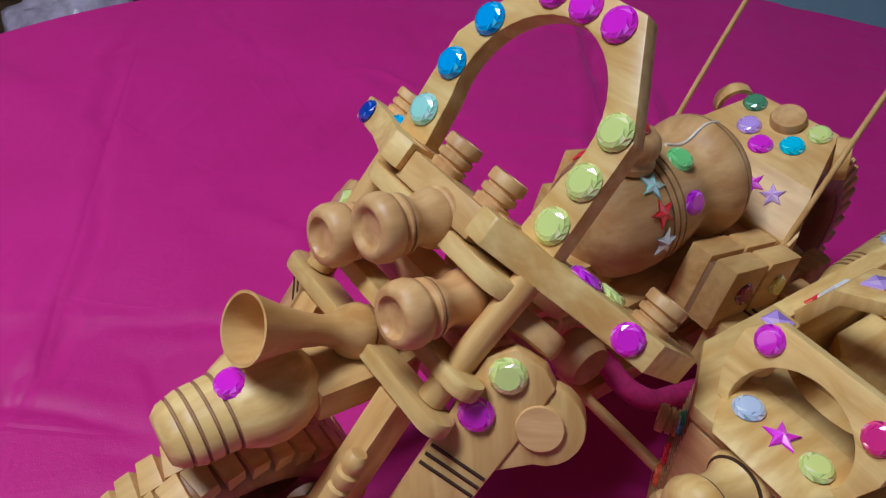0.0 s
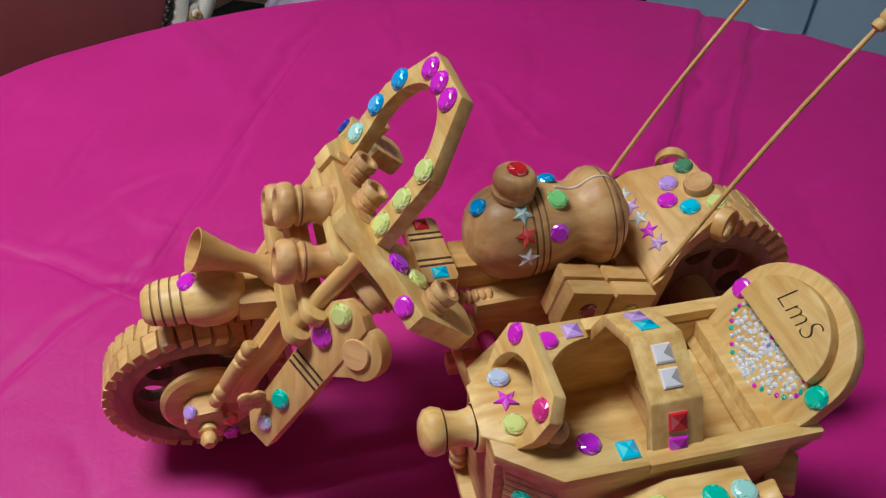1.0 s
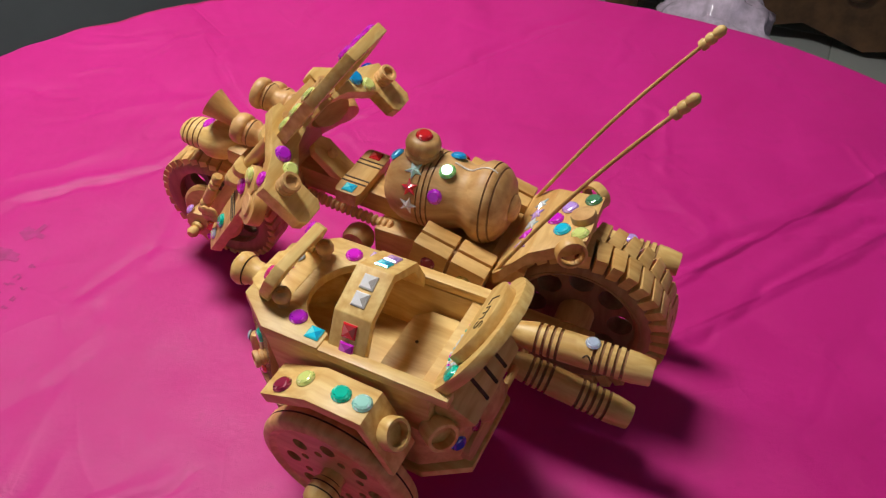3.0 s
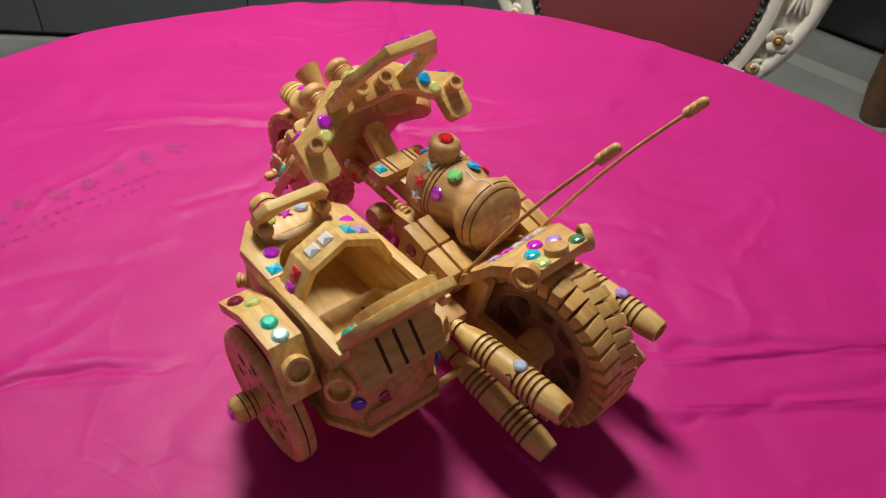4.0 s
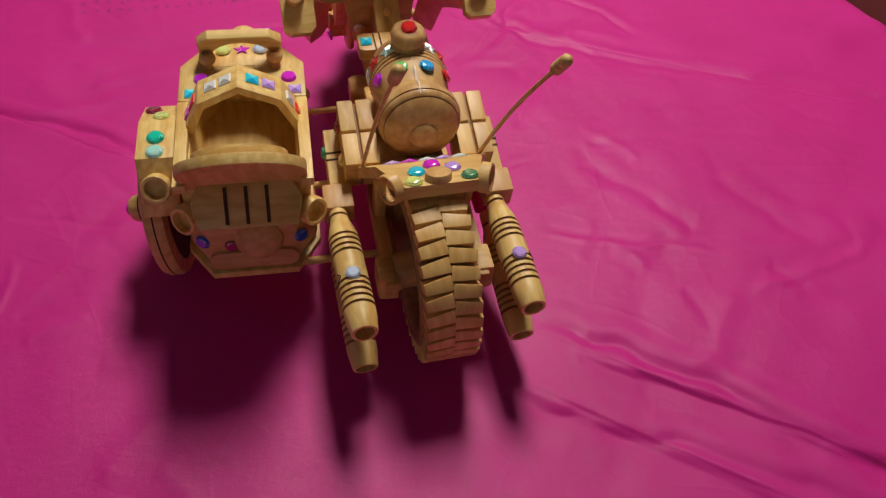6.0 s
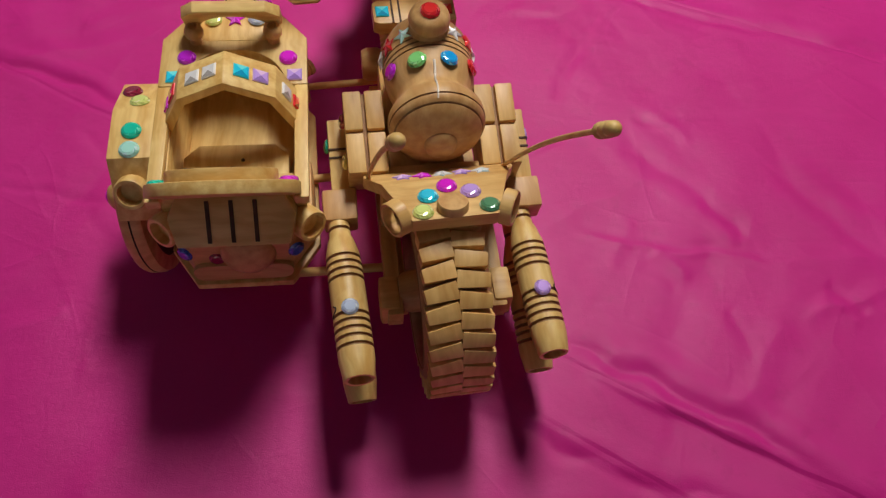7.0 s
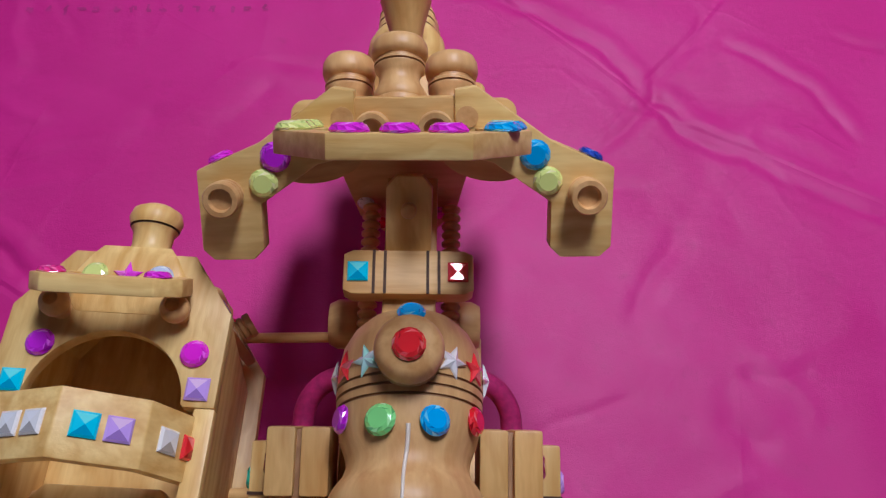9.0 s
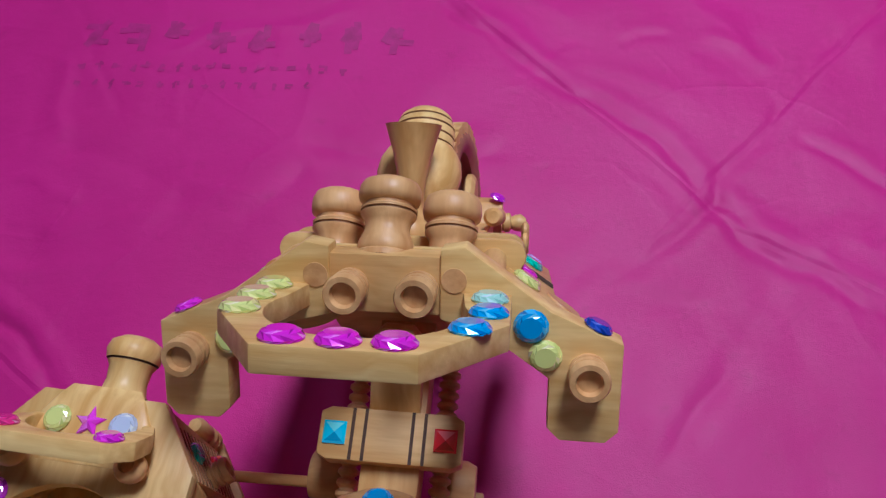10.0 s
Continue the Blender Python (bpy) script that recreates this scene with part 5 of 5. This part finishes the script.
# rear wheel and its mount
rw = wheel("rear_wheel", pose(0.0035, -0.1275, 0.0705, 0, 89, 1.5), 0.0705, 0.042, 36, 8, "pale wooden rear wheel with deep cut tread", 0.68, 0.0090)
part("hub", lathe([(0, -0.030), (0.012, -0.030), (0.014, -0.022), (0.014, 0.022), (0.012, 0.030), (0, 0.030)], 28), BEECH["z"], rw, "", pose(0.0035, -0.1275, 0.0705, 0, 89, 1.5))
for s in (-1, 1):
    sw = part("swing_arm", box(0.010, 0.100, 0.018, 0.0012), TAN["y"], toy, "wooden swing arm", pose(0.0035 + s * 0.0335, -0.0975, 0.072, 3, 0, 0))
    part("axle_cap", box(0.013, 0.024, 0.024, 0.003), TAN["x"], sw, "", pose(0.0035 + s * 0.0365, -0.1325, 0.069))
    part("strut", box(0.008, 0.016, 0.052, 0.001), TAN["z"], toy, "", pose(0.0035 + s * 0.0330, -0.0790, 0.098, 12, 0, 0))
    part("manifold", box(0.022, 0.022, 0.020, 0.002), BEECH["y"], toy, "brown wooden exhaust manifold", pose(s * 0.0610 + 0.001, -0.0760, 0.0930, 8, 0, 0))


def exhaust(start, end, name_gem=None):
    mm, ln = between(start, end)
    r = 0.0112
    prof = [(0.0068, 0), (0.0070, 0.016), (0.0085, 0.020), (r * 0.96, 0.030), (r, 0.038), (r, ln - 0.020), (r * 0.98, ln - 0.012), (r * 0.84, ln - 0.001), (r * 0.80, ln), (r * 0.62, ln), (r * 0.60, ln - 0.010), (0, ln - 0.012)]
    cuts = [0.012, 0.034, 0.039, 0.044, 0.049, ln - 0.040, ln - 0.035, ln - 0.030, ln - 0.025, ln - 0.0195]
    body = [q for q in prof[:9]]
    rows = grooved(body, cuts, 0.0016, 0.0023) + [(*q, 1 if i > 0 else 0) for i, q in enumerate(prof[9:])]
    ex = part("exhaust_pipe", lathe(rows, 32), (PINE["z"], RING), toy, "turned pale wooden exhaust pipe with burnt rings", mm, 50)
    if name_gem:
        d = (Vector(end) - Vector(start)).normalized()
        p = Vector(start) + d * (ln * 0.625)
        n = Vector((0, 0, 1)) - d * d.z
        gem(ex, p + n.normalized() * (r + 0.0001), n, name_gem, 0.0100)
        side = d.cross(n).normalized() * (1 if start[0] < 0 else -1)
        sq = [p + (side * math.cos(0.5 + 0.22 * math.sin(q)) + n * math.sin(0.5 + 0.22 * math.sin(q))) * (r + 0.0001) + d * (0.0016 * q - 0.004) for q in [i * 0.4 for i in range(12)]]
        part("ink_curl", tube(sq, 0.0005, 6), INK, ex, "small dark ink squiggle", smooth=60)
    return ex


exhaust((-0.0620, -0.081, 0.0940), (-0.0565, -0.1945, 0.0920), "pale_blue")
exhaust((0.0580, -0.081, 0.0920), (0.0625, -0.1880, 0.0860), "lilac")
exhaust((-0.0610, -0.078, 0.0630), (-0.0555, -0.1880, 0.0370))
exhaust((0.0600, -0.073, 0.0590), (0.0632, -0.1795, 0.0390))


# ---- sidecar ----
def sc(x, y, z):
    return SIDE @ Vector((x, y, z))


DECK_Z = 0.1375
hull_top = [(-0.0455, -0.086), (-0.0455, 0.028), (-0.027, 0.052), (0.027, 0.052), (0.0455, 0.028), (0.0455, -0.086)]
hull_low = [(-0.0400, -0.088), (-0.0400, 0.020), (-0.020, 0.046), (0.020, 0.046), (0.0400, 0.020), (0.0400, -0.088)]


def ring_wall(top, low, z1, z0, thick):
    """An open tub wall between two outlines, with thickness."""
    bm = bmesh.new()
    def loop(pts, z, f):
        cx = sum(p[0] for p in pts) / len(pts)
        cy = sum(p[1] for p in pts) / len(pts)
        return [bm.verts.new((cx + (x - cx) * f, cy + (y - cy) * (1 - (1 - f) * 0.6), z)) for x, y in pts]
    f = 1 - thick / 0.045
    loops = [loop(top, z1, f), loop(top, z1, 1), loop(low, z0, 1), loop(low, z0, f)]
    n = len(top)
    for a, b in zip(loops, loops[1:] + loops[:1]):
        for i in range(n):
            j = (i + 1) % n
            bm.faces.new((a[i], a[j], b[j], b[i]))
    bmesh.ops.recalc_face_normals(bm, faces=bm.faces[:])
    return soften(bm, 0.0008)


hull = part("sidecar_body", ring_wall(hull_top, hull_low, DECK_Z - 0.004, 0.060, 0.008), PINE["y"], toy, "pale wooden sidecar tub", SIDE)
part("floor_board", prism([(x * 0.98, y) for x, y in hull_low], 0.006, 0.0008), PINE["y"], hull, "", SIDE @ pose(0, 0, 0.090))
base_poly = [(-0.049, -0.083), (-0.031, -0.111), (0.031, -0.111), (0.049, -0.083), (0.047, 0.030), (0.024, 0.062), (-0.024, 0.062), (-0.046, 0.030)]
part("base_board", prism(base_poly, 0.006, 0.001), PINE["y"], hull, "thin wooden base board", SIDE @ pose(0, 0, 0.0570))
# deck with its rounded opening, and the two side rails
deck_poly = [(-0.0465, -0.012), (-0.0465, 0.029), (-0.0265, 0.056), (0.0265, 0.056), (0.0465, 0.029), (0.0465, -0.012), (0.034, -0.012)] + arc(0, -0.012, 0.0325, 0.0310, 2, 178, 24) + [(-0.034, -0.012)]
dk = part("deck", prism(deck_poly, 0.007, 0.0009), PINE["y"], hull, "pale wooden deck with a rounded opening", SIDE @ pose(0, 0, DECK_Z))
DT = SIDE @ pose(0, 0, DECK_Z)
for u, v, c, sh in ((-0.0300, 0.0120, "purple", "round"), (0.0345, 0.0105, "magenta", "round"), (-0.0370, -0.0045, "cyan", "square"), (0.0385, -0.0045, "lilac", "square")):
    gem_on(dk, DT, u, v, 0.0037, c, 0.0112 if sh == "round" else 0.0096, sh)
for s in (-1, 1):
    part("side_rail", box(0.0085, 0.088, 0.007, 0.0009), PINE["y"], hull, "", SIDE @ pose(s * 0.0425, -0.0560, DECK_Z - 0.0005))
    part("lamp_knob", lathe([(0.0042, 0), (0.0030, 0.002), (0.0030, 0.004), (0.0058, 0.006), (0.0062, 0.009), (0.0052, 0.012), (0.0030, 0.0130), (0.0025, 0.0115), (0, 0.0112)], 20), BEECH["z"], dk, "small turned knob", SIDE @ pose(s * 0.0250, 0.0270, DECK_Z + 0.0034, 0, 0, 0), 50)
# cowl and nose knob
cowl = bmesh.new()
rows = []
for k, (y, w, h) in enumerate(((0.0270, 0.0200, 0.0006), (0.0310, 0.0235, 0.0022), (0.0380, 0.0250, 0.0034), (0.0460, 0.0235, 0.0036), (0.0540, 0.0190, 0.0026), (0.0590, 0.0150, 0.0004))):
    rows.append([cowl.verts.new((w * math.cos(a), y, max(0.0, 1) * h * math.sin(a) ** 0.7 + 0.0)) for a in [math.pi * i / 20 for i in range(21)]])
for a, b in zip(rows, rows[1:]):
    for i in range(20):
        cowl.faces.new((a[i], a[i + 1], b[i + 1], b[i]))
for r in (rows[0], rows[-1]):
    cowl.faces.new(r)
bmesh.ops.recalc_face_normals(cowl, faces=cowl.faces[:])
cw = part("cowl", cowl, PINE["y"], hull, "rounded pale wooden cowl with a star", SIDE @ pose(0, 0, DECK_Z + 0.0032), 50)
for u, c, sh, d in ((-0.0140, "lime", "round", 0.0108), (0.0140, "pale_blue", "round", 0.0108), (0.0, "magenta", "star", 0.0130)):
    gem(cw, sc(u, 0.0430, DECK_Z + 0.0034 + 0.0036 * (1 - (u / 0.025) ** 2) ** 0.35), tuple(SIDE.to_3x3() @ Vector((u * 5, 0.04, 1))), c, d, sh)
part("front_panel", prism([(-0.026, -0.034), (0.026, -0.034), (0.026, 0.034), (-0.026, 0.034)], 0.010, 0.0015), BEECH["x"], hull, "grooved brown wooden front panel", SIDE @ pose(0, 0.0505, 0.0980, 90, 0, 0))
NK = along(sc(0.0005, 0.0520, 0.1265), tuple(SIDE.to_3x3() @ Vector((0, 1, 0.10))))
part("nose_knob", lathe(grooved([(0.0110, 0), (0.0125, 0.003), (0.0125, 0.006), (0.0095, 0.009), (0.0086, 0.014), (0.0092, 0.020), (0.0112, 0.023), (0.0122, 0.027), (0.0110, 0.031), (0.007, 0.0335), (0, 0.034)], (0.0075, 0.0225), 0.0007, 0.0009), 32), (PINE["z"], BURNT_AND_SHADE), hull, "turned pale wooden nose knob", NK, 50)
# small windscreen
WS = SIDE @ pose(0.0, 0.0420, DECK_Z + 0.0025, 117, 0, 0)
ws = part("windscreen", prism([(0.026, 0.0), (0.031, 0.012), (0.031, 0.0255), (0.0225, 0.0345), (-0.0225, 0.0345), (-0.031, 0.0255), (-0.031, 0.012), (-0.026, 0.0)] + [(-0.019, 0.0)] + [(-x, y) for x, y in arc(0, 0.006, 0.0225, 0.0200, -10, 190, 18)] + [(0.019, 0.0)], 0.0075, 0.0008), PINE["x"], hull, "pale wooden windscreen arch with two gems", WS)
for u, v, c in ((-0.0215, 0.0275, "magenta"), (0.0225, 0.0245, "pink")):
    gem_on(ws, WS @ pose(0, 0, 0, 0, 180, 0), u, v, 0.0039, c, 0.0105)
# louvred cheeks on the chamfered front corners, with lamp and gems
for s in (-1, 1):
    CH = along(sc(s * 0.0345, 0.0395, 0.1010), tuple(SIDE.to_3x3() @ Vector((s * 0.80, 0.58, 0.05))))
    ck = part("louvre_panel", box(0.026, 0.052, 0.005, 0.0008), BEECH["y"], hull, "brown louvred corner panel", CH)
    for k in range(12):
        part("cut_line", box(0.0255, 0.0009, 0.0010, 0), GROOVE_SHADE, ck, "", CH @ pose(0, -0.023 + 0.0041 * k, 0.0024))
    gem_on(ck, CH, s * 0.003, 0.012, 0.0026, "teal", 0.0100)
    gem_on(ck, CH, s * 0.002, -0.010, 0.0026, "red", 0.0095)
    gem_on(ck, CH, s * 0.005, -0.021, 0.0026, "orange", 0.0100)
    bolt_cup(ck, CH @ pose(-s * 0.006, 0.001, 0.0020), 0.0060, 0.009, "side_lamp")
    mm, ln = between(sc(s * 0.022, 0.0600, 0.0640), sc(s * 0.022, 0.0600, 0.0940))
    part("bumper_post", lathe([(0.0030, 0), (0.0046, 0.001), (0.0050, 0.004), (0.0034, 0.006), (0.0048, 0.008), (0.0048, 0.011), (0.0034, 0.0125), (0.0046, 0.0145), (0.0046, ln - 0.004), (0.0030, ln), (0, ln)], 16), PINE["z"], hull, "turned wooden bumper post", mm, 45)
gem(hull, sc(-0.022, 0.0648, 0.090), (-0.3, 1, 0.1), "pale_blue", 0.007)

# roll hoop of four flat segments
HP = [(-0.0445, 0.1310), (-0.0290, 0.1610), (0.0, 0.1745), (0.0290, 0.1610), (0.0445, 0.1310)]


def offset_arch(pts, t):
    cx, cz = 0.0, 0.120
    return [(cx + (x - cx) * (1 - t / 0.045), cz + (z - cz) * (1 - t / 0.055)) for x, z in pts]


hoop = part("roll_hoop", prism(HP + offset_arch(HP, 0.0065)[::-1], 0.0260, 0.0008), PINE["y"], hull, "pale faceted wooden hoop set with square gems", SIDE @ pose(0, -0.0285, 0, 90, 0, 0))
SEG_GEMS = (("magenta", "red"), ("clear", "clear"), ("cyan", "lilac"), ("clear", "red"))
for (x0, z0), (x1, z1), cols in zip(HP, HP[1:], SEG_GEMS):
    n = Vector((-(z1 - z0), 0, x1 - x0)).normalized()
    d = Vector((x1 - x0, 0, z1 - z0)).normalized()
    for f, c in zip((0.33, 0.70), cols):
        p = Vector((x0, -0.0285, z0)) + d * f * math.hypot(x1 - x0, z1 - z0)
        mm = SIDE @ along(p + n * 0.0001, n, 0, (0, 1, 0))
        part_of("gem", gem_mesh("square", c, 0.0096), hoop, f"{c} square faceted plastic gem", mm, 0)

# seat and leaning backboard
part("seat", prism([(-0.033, -0.024), (0.033, -0.024), (0.033, 0.010), (0.024, 0.020), (-0.024, 0.020), (-0.033, 0.010)], 0.010, 0.001), PINE["y"], hull, "pale wooden seat board", SIDE @ pose(0, -0.0600, 0.1110))
part("pin", lathe([(0, 0), (0.0012, 0), (0.0012, 0.0004), (0, 0.0004)], 10), BURNT_AND_SHADE, hull, "", SIDE @ pose(0.004, -0.053, 0.1161))
BB = along(sc(0.0, -0.0782, 0.1180), tuple(SIDE.to_3x3() @ Vector((0, 0.830, 0.558))), 0, tuple(SIDE.to_3x3() @ Vector((0, -0.558, 0.830))))
board_poly = [(0.040, -0.002), (0.0425, 0.030)] + arc(0, 0.044, 0.0425, 0.0350, 0, 180, 24) + [(-0.0425, 0.030), (-0.040, -0.002)]
bd = part("backboard", prism(board_poly, 0.0075, 0.001), PINE["y"], hull, "pale rounded wooden seat backboard", BB)
pad_poly = [(0.0310, 0.042)] + arc(0, 0.046, 0.0310, 0.0260, 0, 180, 22) + [(-0.0310, 0.042)]
pad = part("headrest", prism(pad_poly, 0.0075, 0.0012), PINE["x"], bd, "raised pale wooden headrest with lettering", BB @ pose(0, 0, 0.0070))
gem_on(bd, BB, 0.0365, 0.0400, 0.0038, "teal", 0.0112)
gem_on(bd, BB, -0.0365, 0.0420, 0.0038, "magenta", 0.0108)
txt = bpy.data.curves.new("lettering", "FONT")
txt.body, txt.size, txt.extrude, txt.align_x = "LmS", 0.0170, 0.0002, "CENTER"
txt.offset = -0.0005
txt.shear = 0.3
txt_ob = bpy.data.objects.new("lettering", txt)
scene.collection.objects.link(txt_ob)
txt_me = bpy.data.meshes.new_from_object(txt_ob.evaluated_get(bpy.context.evaluated_depsgraph_get()))
bpy.data.objects.remove(txt_ob)
txt_me.materials.clear()
txt_me.materials.append(INK)
part_of("lettering", txt_me, pad, "dark handwritten letters", BB @ pose(0.0, 0.0545, 0.0110, 0, 0, -4), 0)
# rhinestone heart: a rim of small coloured stones round a dense pale filling
def heart_line(a, k):
    return (16 * math.sin(a) ** 3 * k * 0.00178, 0.0290 + (13 * math.cos(a) - 5 * math.cos(2 * a) - 2 * math.cos(3 * a) - math.cos(4 * a)) * k * 0.00118)


def stones(rings, seed, lo, hi):
    bm = bmesh.new()
    random.seed(seed)
    for k, count in rings:
        for i in range(count):
            x, y = heart_line(2 * math.pi * (i + random.uniform(-0.2, 0.2)) / count, k)
            r = random.uniform(lo, hi)
            bmesh.ops.create_icosphere(bm, subdivisions=1, radius=1, matrix=Matrix.Translation((x, y, 0.0036)) @ Matrix.Diagonal((r, r, r * 0.75, 1)))
    bmesh.ops.split_edges(bm, edges=bm.edges[:])
    return bm


heart = part("rhinestone_heart", stones(((0.88, 34), (0.76, 30), (0.62, 26), (0.48, 20), (0.34, 14), (0.20, 8), (0.05, 3)), 11, 0.0013, 0.0021), SPARKLE, bd, "heart of small iridescent rhinestones", BB, 0)
for colour, seed in (("teal", 1), ("magenta", 2), ("clear", 3)):
    rim = bmesh.new()
    for i in range(seed, 54, 3):
        x, y = heart_line(2 * math.pi * i / 54, 1.04)
        bmesh.ops.create_icosphere(rim, subdivisions=1, radius=0.0015, matrix=Matrix.Translation((x, y, 0.0038)))
    bmesh.ops.split_edges(rim, edges=rim.edges[:])
    part("rim_stones", rim, GEM[colour], heart, f"{colour} stones of the heart's rim", BB, 0)

# tail: slotted panel, bumper, rings, gems
TP = SIDE @ pose(0, -0.0960, 0.1155, 48, 0, 0)
tail = part("tail_panel", prism([(-0.032, 0.016), (0.032, 0.016), (0.038, 0.003), (0.034, -0.016), (-0.034, -0.016), (-0.038, 0.003)], 0.018, 0.002), PINE["x"], hull, "pale wooden tail panel with three slots", TP)
for u in (-0.014, 0.0, 0.014):
    # a slot is a thin dark bar set into the panel's face
    part("slot", box(0.0024, 0.026, 0.002, 0), BURNT_AND_SHADE, tail, "dark bar marking a slot", TP @ pose(u, 0, 0.0090))
tail_block = part("rear_block", prism([(-0.046, -0.040), (-0.047, -0.080), (-0.031, -0.1045), (0.031, -0.1045), (0.047, -0.080), (0.046, -0.040)], 0.040, 0.004), BEECH["x"], hull, "brown wooden rear block with rounded edges", SIDE @ pose(0, 0, 0.0815))
boss = along(sc(0.0050, -0.1030, 0.0880), tuple(SIDE.to_3x3() @ Vector((0, -1, 0.20))))
part("rear_boss", lathe([(0.0175, 0), (0.0172, 0.003), (0.0150, 0.0062), (0.0105, 0.0085), (0.0050, 0.0095), (0, 0.0098)], 28), BEECH["z"], tail_block, "rounded brown wooden boss", boss, 60)
part("rear_lip", slab(0.064, 0.016, 0.010), BEECH["x"], tail_block, "rounded brown wooden lip", SIDE @ pose(0, -0.1035, 0.0690, 84, 0, 0))
for s in (-1, 1):
    RG = along(sc(s * 0.0405, -0.0900, 0.1010), tuple(Vector((s * 0.62, -0.74, 0.25))))
    part("tail_ring", lathe([(0.0105, -0.004), (0.0108, 0.002), (0.0108, 0.009), (0.0100, 0.010), (0.0080, 0.010), (0.0076, 0.004), (0, 0.003)], 28), PINE["z"], hull, "turned wooden tail lamp ring", RG, 50)
    gem(tail_block, sc(s * 0.0345, -0.1018, 0.0860), tuple(SIDE.to_3x3() @ Vector((s * 0.5, -0.85, 0.1))), "navy", 0.0105)
gem(tail_block, sc(-0.0150, -0.1048, 0.0830), tuple(SIDE.to_3x3() @ Vector((0, -1, 0.1))), "dark_red", 0.0095)

# sidecar wheel, its fender and the axle knob
AXD = Vector((-1.0, 0.06, -0.085)).normalized()
SW = along((-0.1890, -0.0270, 0.0585), AXD)
sw = part("sidecar_wheel", lathe(grooved([(0.0445, -0.0085), (0.048, -0.0085), (0.0545, -0.0070), (0.0560, -0.003), (0.0560, 0.004), (0.0545, 0.007), (0.0500, 0.0085), (0.0490, 0.0090), (0.0470, 0.0070), (0.0445, 0.0065), (0.0445, -0.0085)], (0.0, ), 0.0010, 0.0012), 64), (BEECH["z"], BURNT_AND_SHADE), toy, "flat turned sidecar wheel with drilled holes", SW, 50)
DISC_HOLES = [circle(0.0315 * math.cos(k * math.pi / 4), 0.0315 * math.sin(k * math.pi / 4), 0.0056, 18) for k in range(8)] + [circle(0.0225 * math.cos((k + 0.5) * math.pi / 4), 0.0225 * math.sin((k + 0.5) * math.pi / 4), 0.0030, 12) for k in range(8)]
part("wheel_disc", prism(circle(0, 0, 0.0450, 64), 0.0090, 0, holes=DISC_HOLES), BEECH["x"], sw, "drilled brown wooden disc", SW @ pose(0, 0, 0.0020), 0)
# dark disc added behind the drilled holes to paint in their shade
part("wheel_back", lathe([(0, -0.0060), (0.046, -0.0060), (0.046, -0.0030), (0, -0.0030)], 48), BURNT_AND_SHADE, sw, "", SW)
kb = part("axle_knob", lathe(grooved([(0.0085, 0.004), (0.0085, 0.012), (0.0100, 0.013), (0.0108, 0.017), (0.0108, 0.024), (0.0100, 0.027), (0.0075, 0.0300), (0.005, 0.0305), (0, 0.0305)], (0.0125, 0.0165, 0.0215), 0.0012, 0.0010), 28), (PINE["z"], BURNT_AND_SHADE), sw, "turned pale axle knob", SW, 50)
gem_on(kb, SW, 0, 0, 0.0305, "magenta", 0.0095)
FP = pose(-0.1850, -0.0600, 0.0125, 0, 0, -2.0) @ pose(0.1870, 0.0600, 0)
FD = [(0.0190, 0.1060), (-0.0150, 0.1200), (-0.0530, 0.1190), (-0.0740, 0.0810)]
FDI = [(-0.0700, 0.0790), (-0.0500, 0.1120), (-0.0180, 0.1130), (0.0150, 0.0990)]
sf = part("sidecar_fender", prism([(y, z) for y, z in FD + FDI], 0.0265, 0.0008), PINE["x"], toy, "pale faceted wooden sidecar fender with gems", FP @ pose(-0.1870, 0, 0.0015, 90, 0, 90))
for (y0, z0), (y1, z1), spec in zip(FD, FD[1:], ((("dark_red", 0.36, -0.004), ("lime", 0.74, 0.003)), (("teal", 0.46, 0.001), ("aqua", 0.84, 0.001)), ())):
    d = Vector((0, y1 - y0, z1 - z0))
    n = Vector((0, d.z, -d.y)).normalized()
    for c, f, dx in spec:
        gem(sf, FP @ (Vector((-0.1880 + dx, y0, z0 + 0.0015)) + d * f + n * 0.0001), tuple(FP.to_3x3() @ n), c, 0.0118)
part("tail_ring", lathe([(0.0095, 0), (0.0105, 0.002), (0.0105, 0.009), (0.0098, 0.010), (0.0078, 0.010), (0.0074, 0.004), (0, 0.003)], 28), PINE["z"], sf, "turned wooden lamp ring", FP @ along((-0.1870, -0.0625, 0.1020), (-0.1, -0.86, 0.50)), 50)
part("axle_beam", lathe([(0.006, 0), (0.006, 0.06), (0, 0.06)], 20), TAN["z"], toy, "", along((-0.190, -0.0265, 0.059), (1, 0, 0.1)))
# rods that tie the sidecar to the motorcycle
for a, b, r in (((-0.090, 0.0440, 0.0800), (-0.020, 0.0455, 0.0820), 0.0026), ((-0.110, -0.1000, 0.0580), (-0.030, -0.1050, 0.0640), 0.0030), ((-0.090, -0.030, 0.066), (-0.02, -0.030, 0.070), 0.0030)):
    mm, ln = between(a, b)
    part("tie_rod", lathe([(r, 0), (r, ln), (0, ln)], 14), TAN["z"], toy, "thin wooden tie rod", mm, 50)
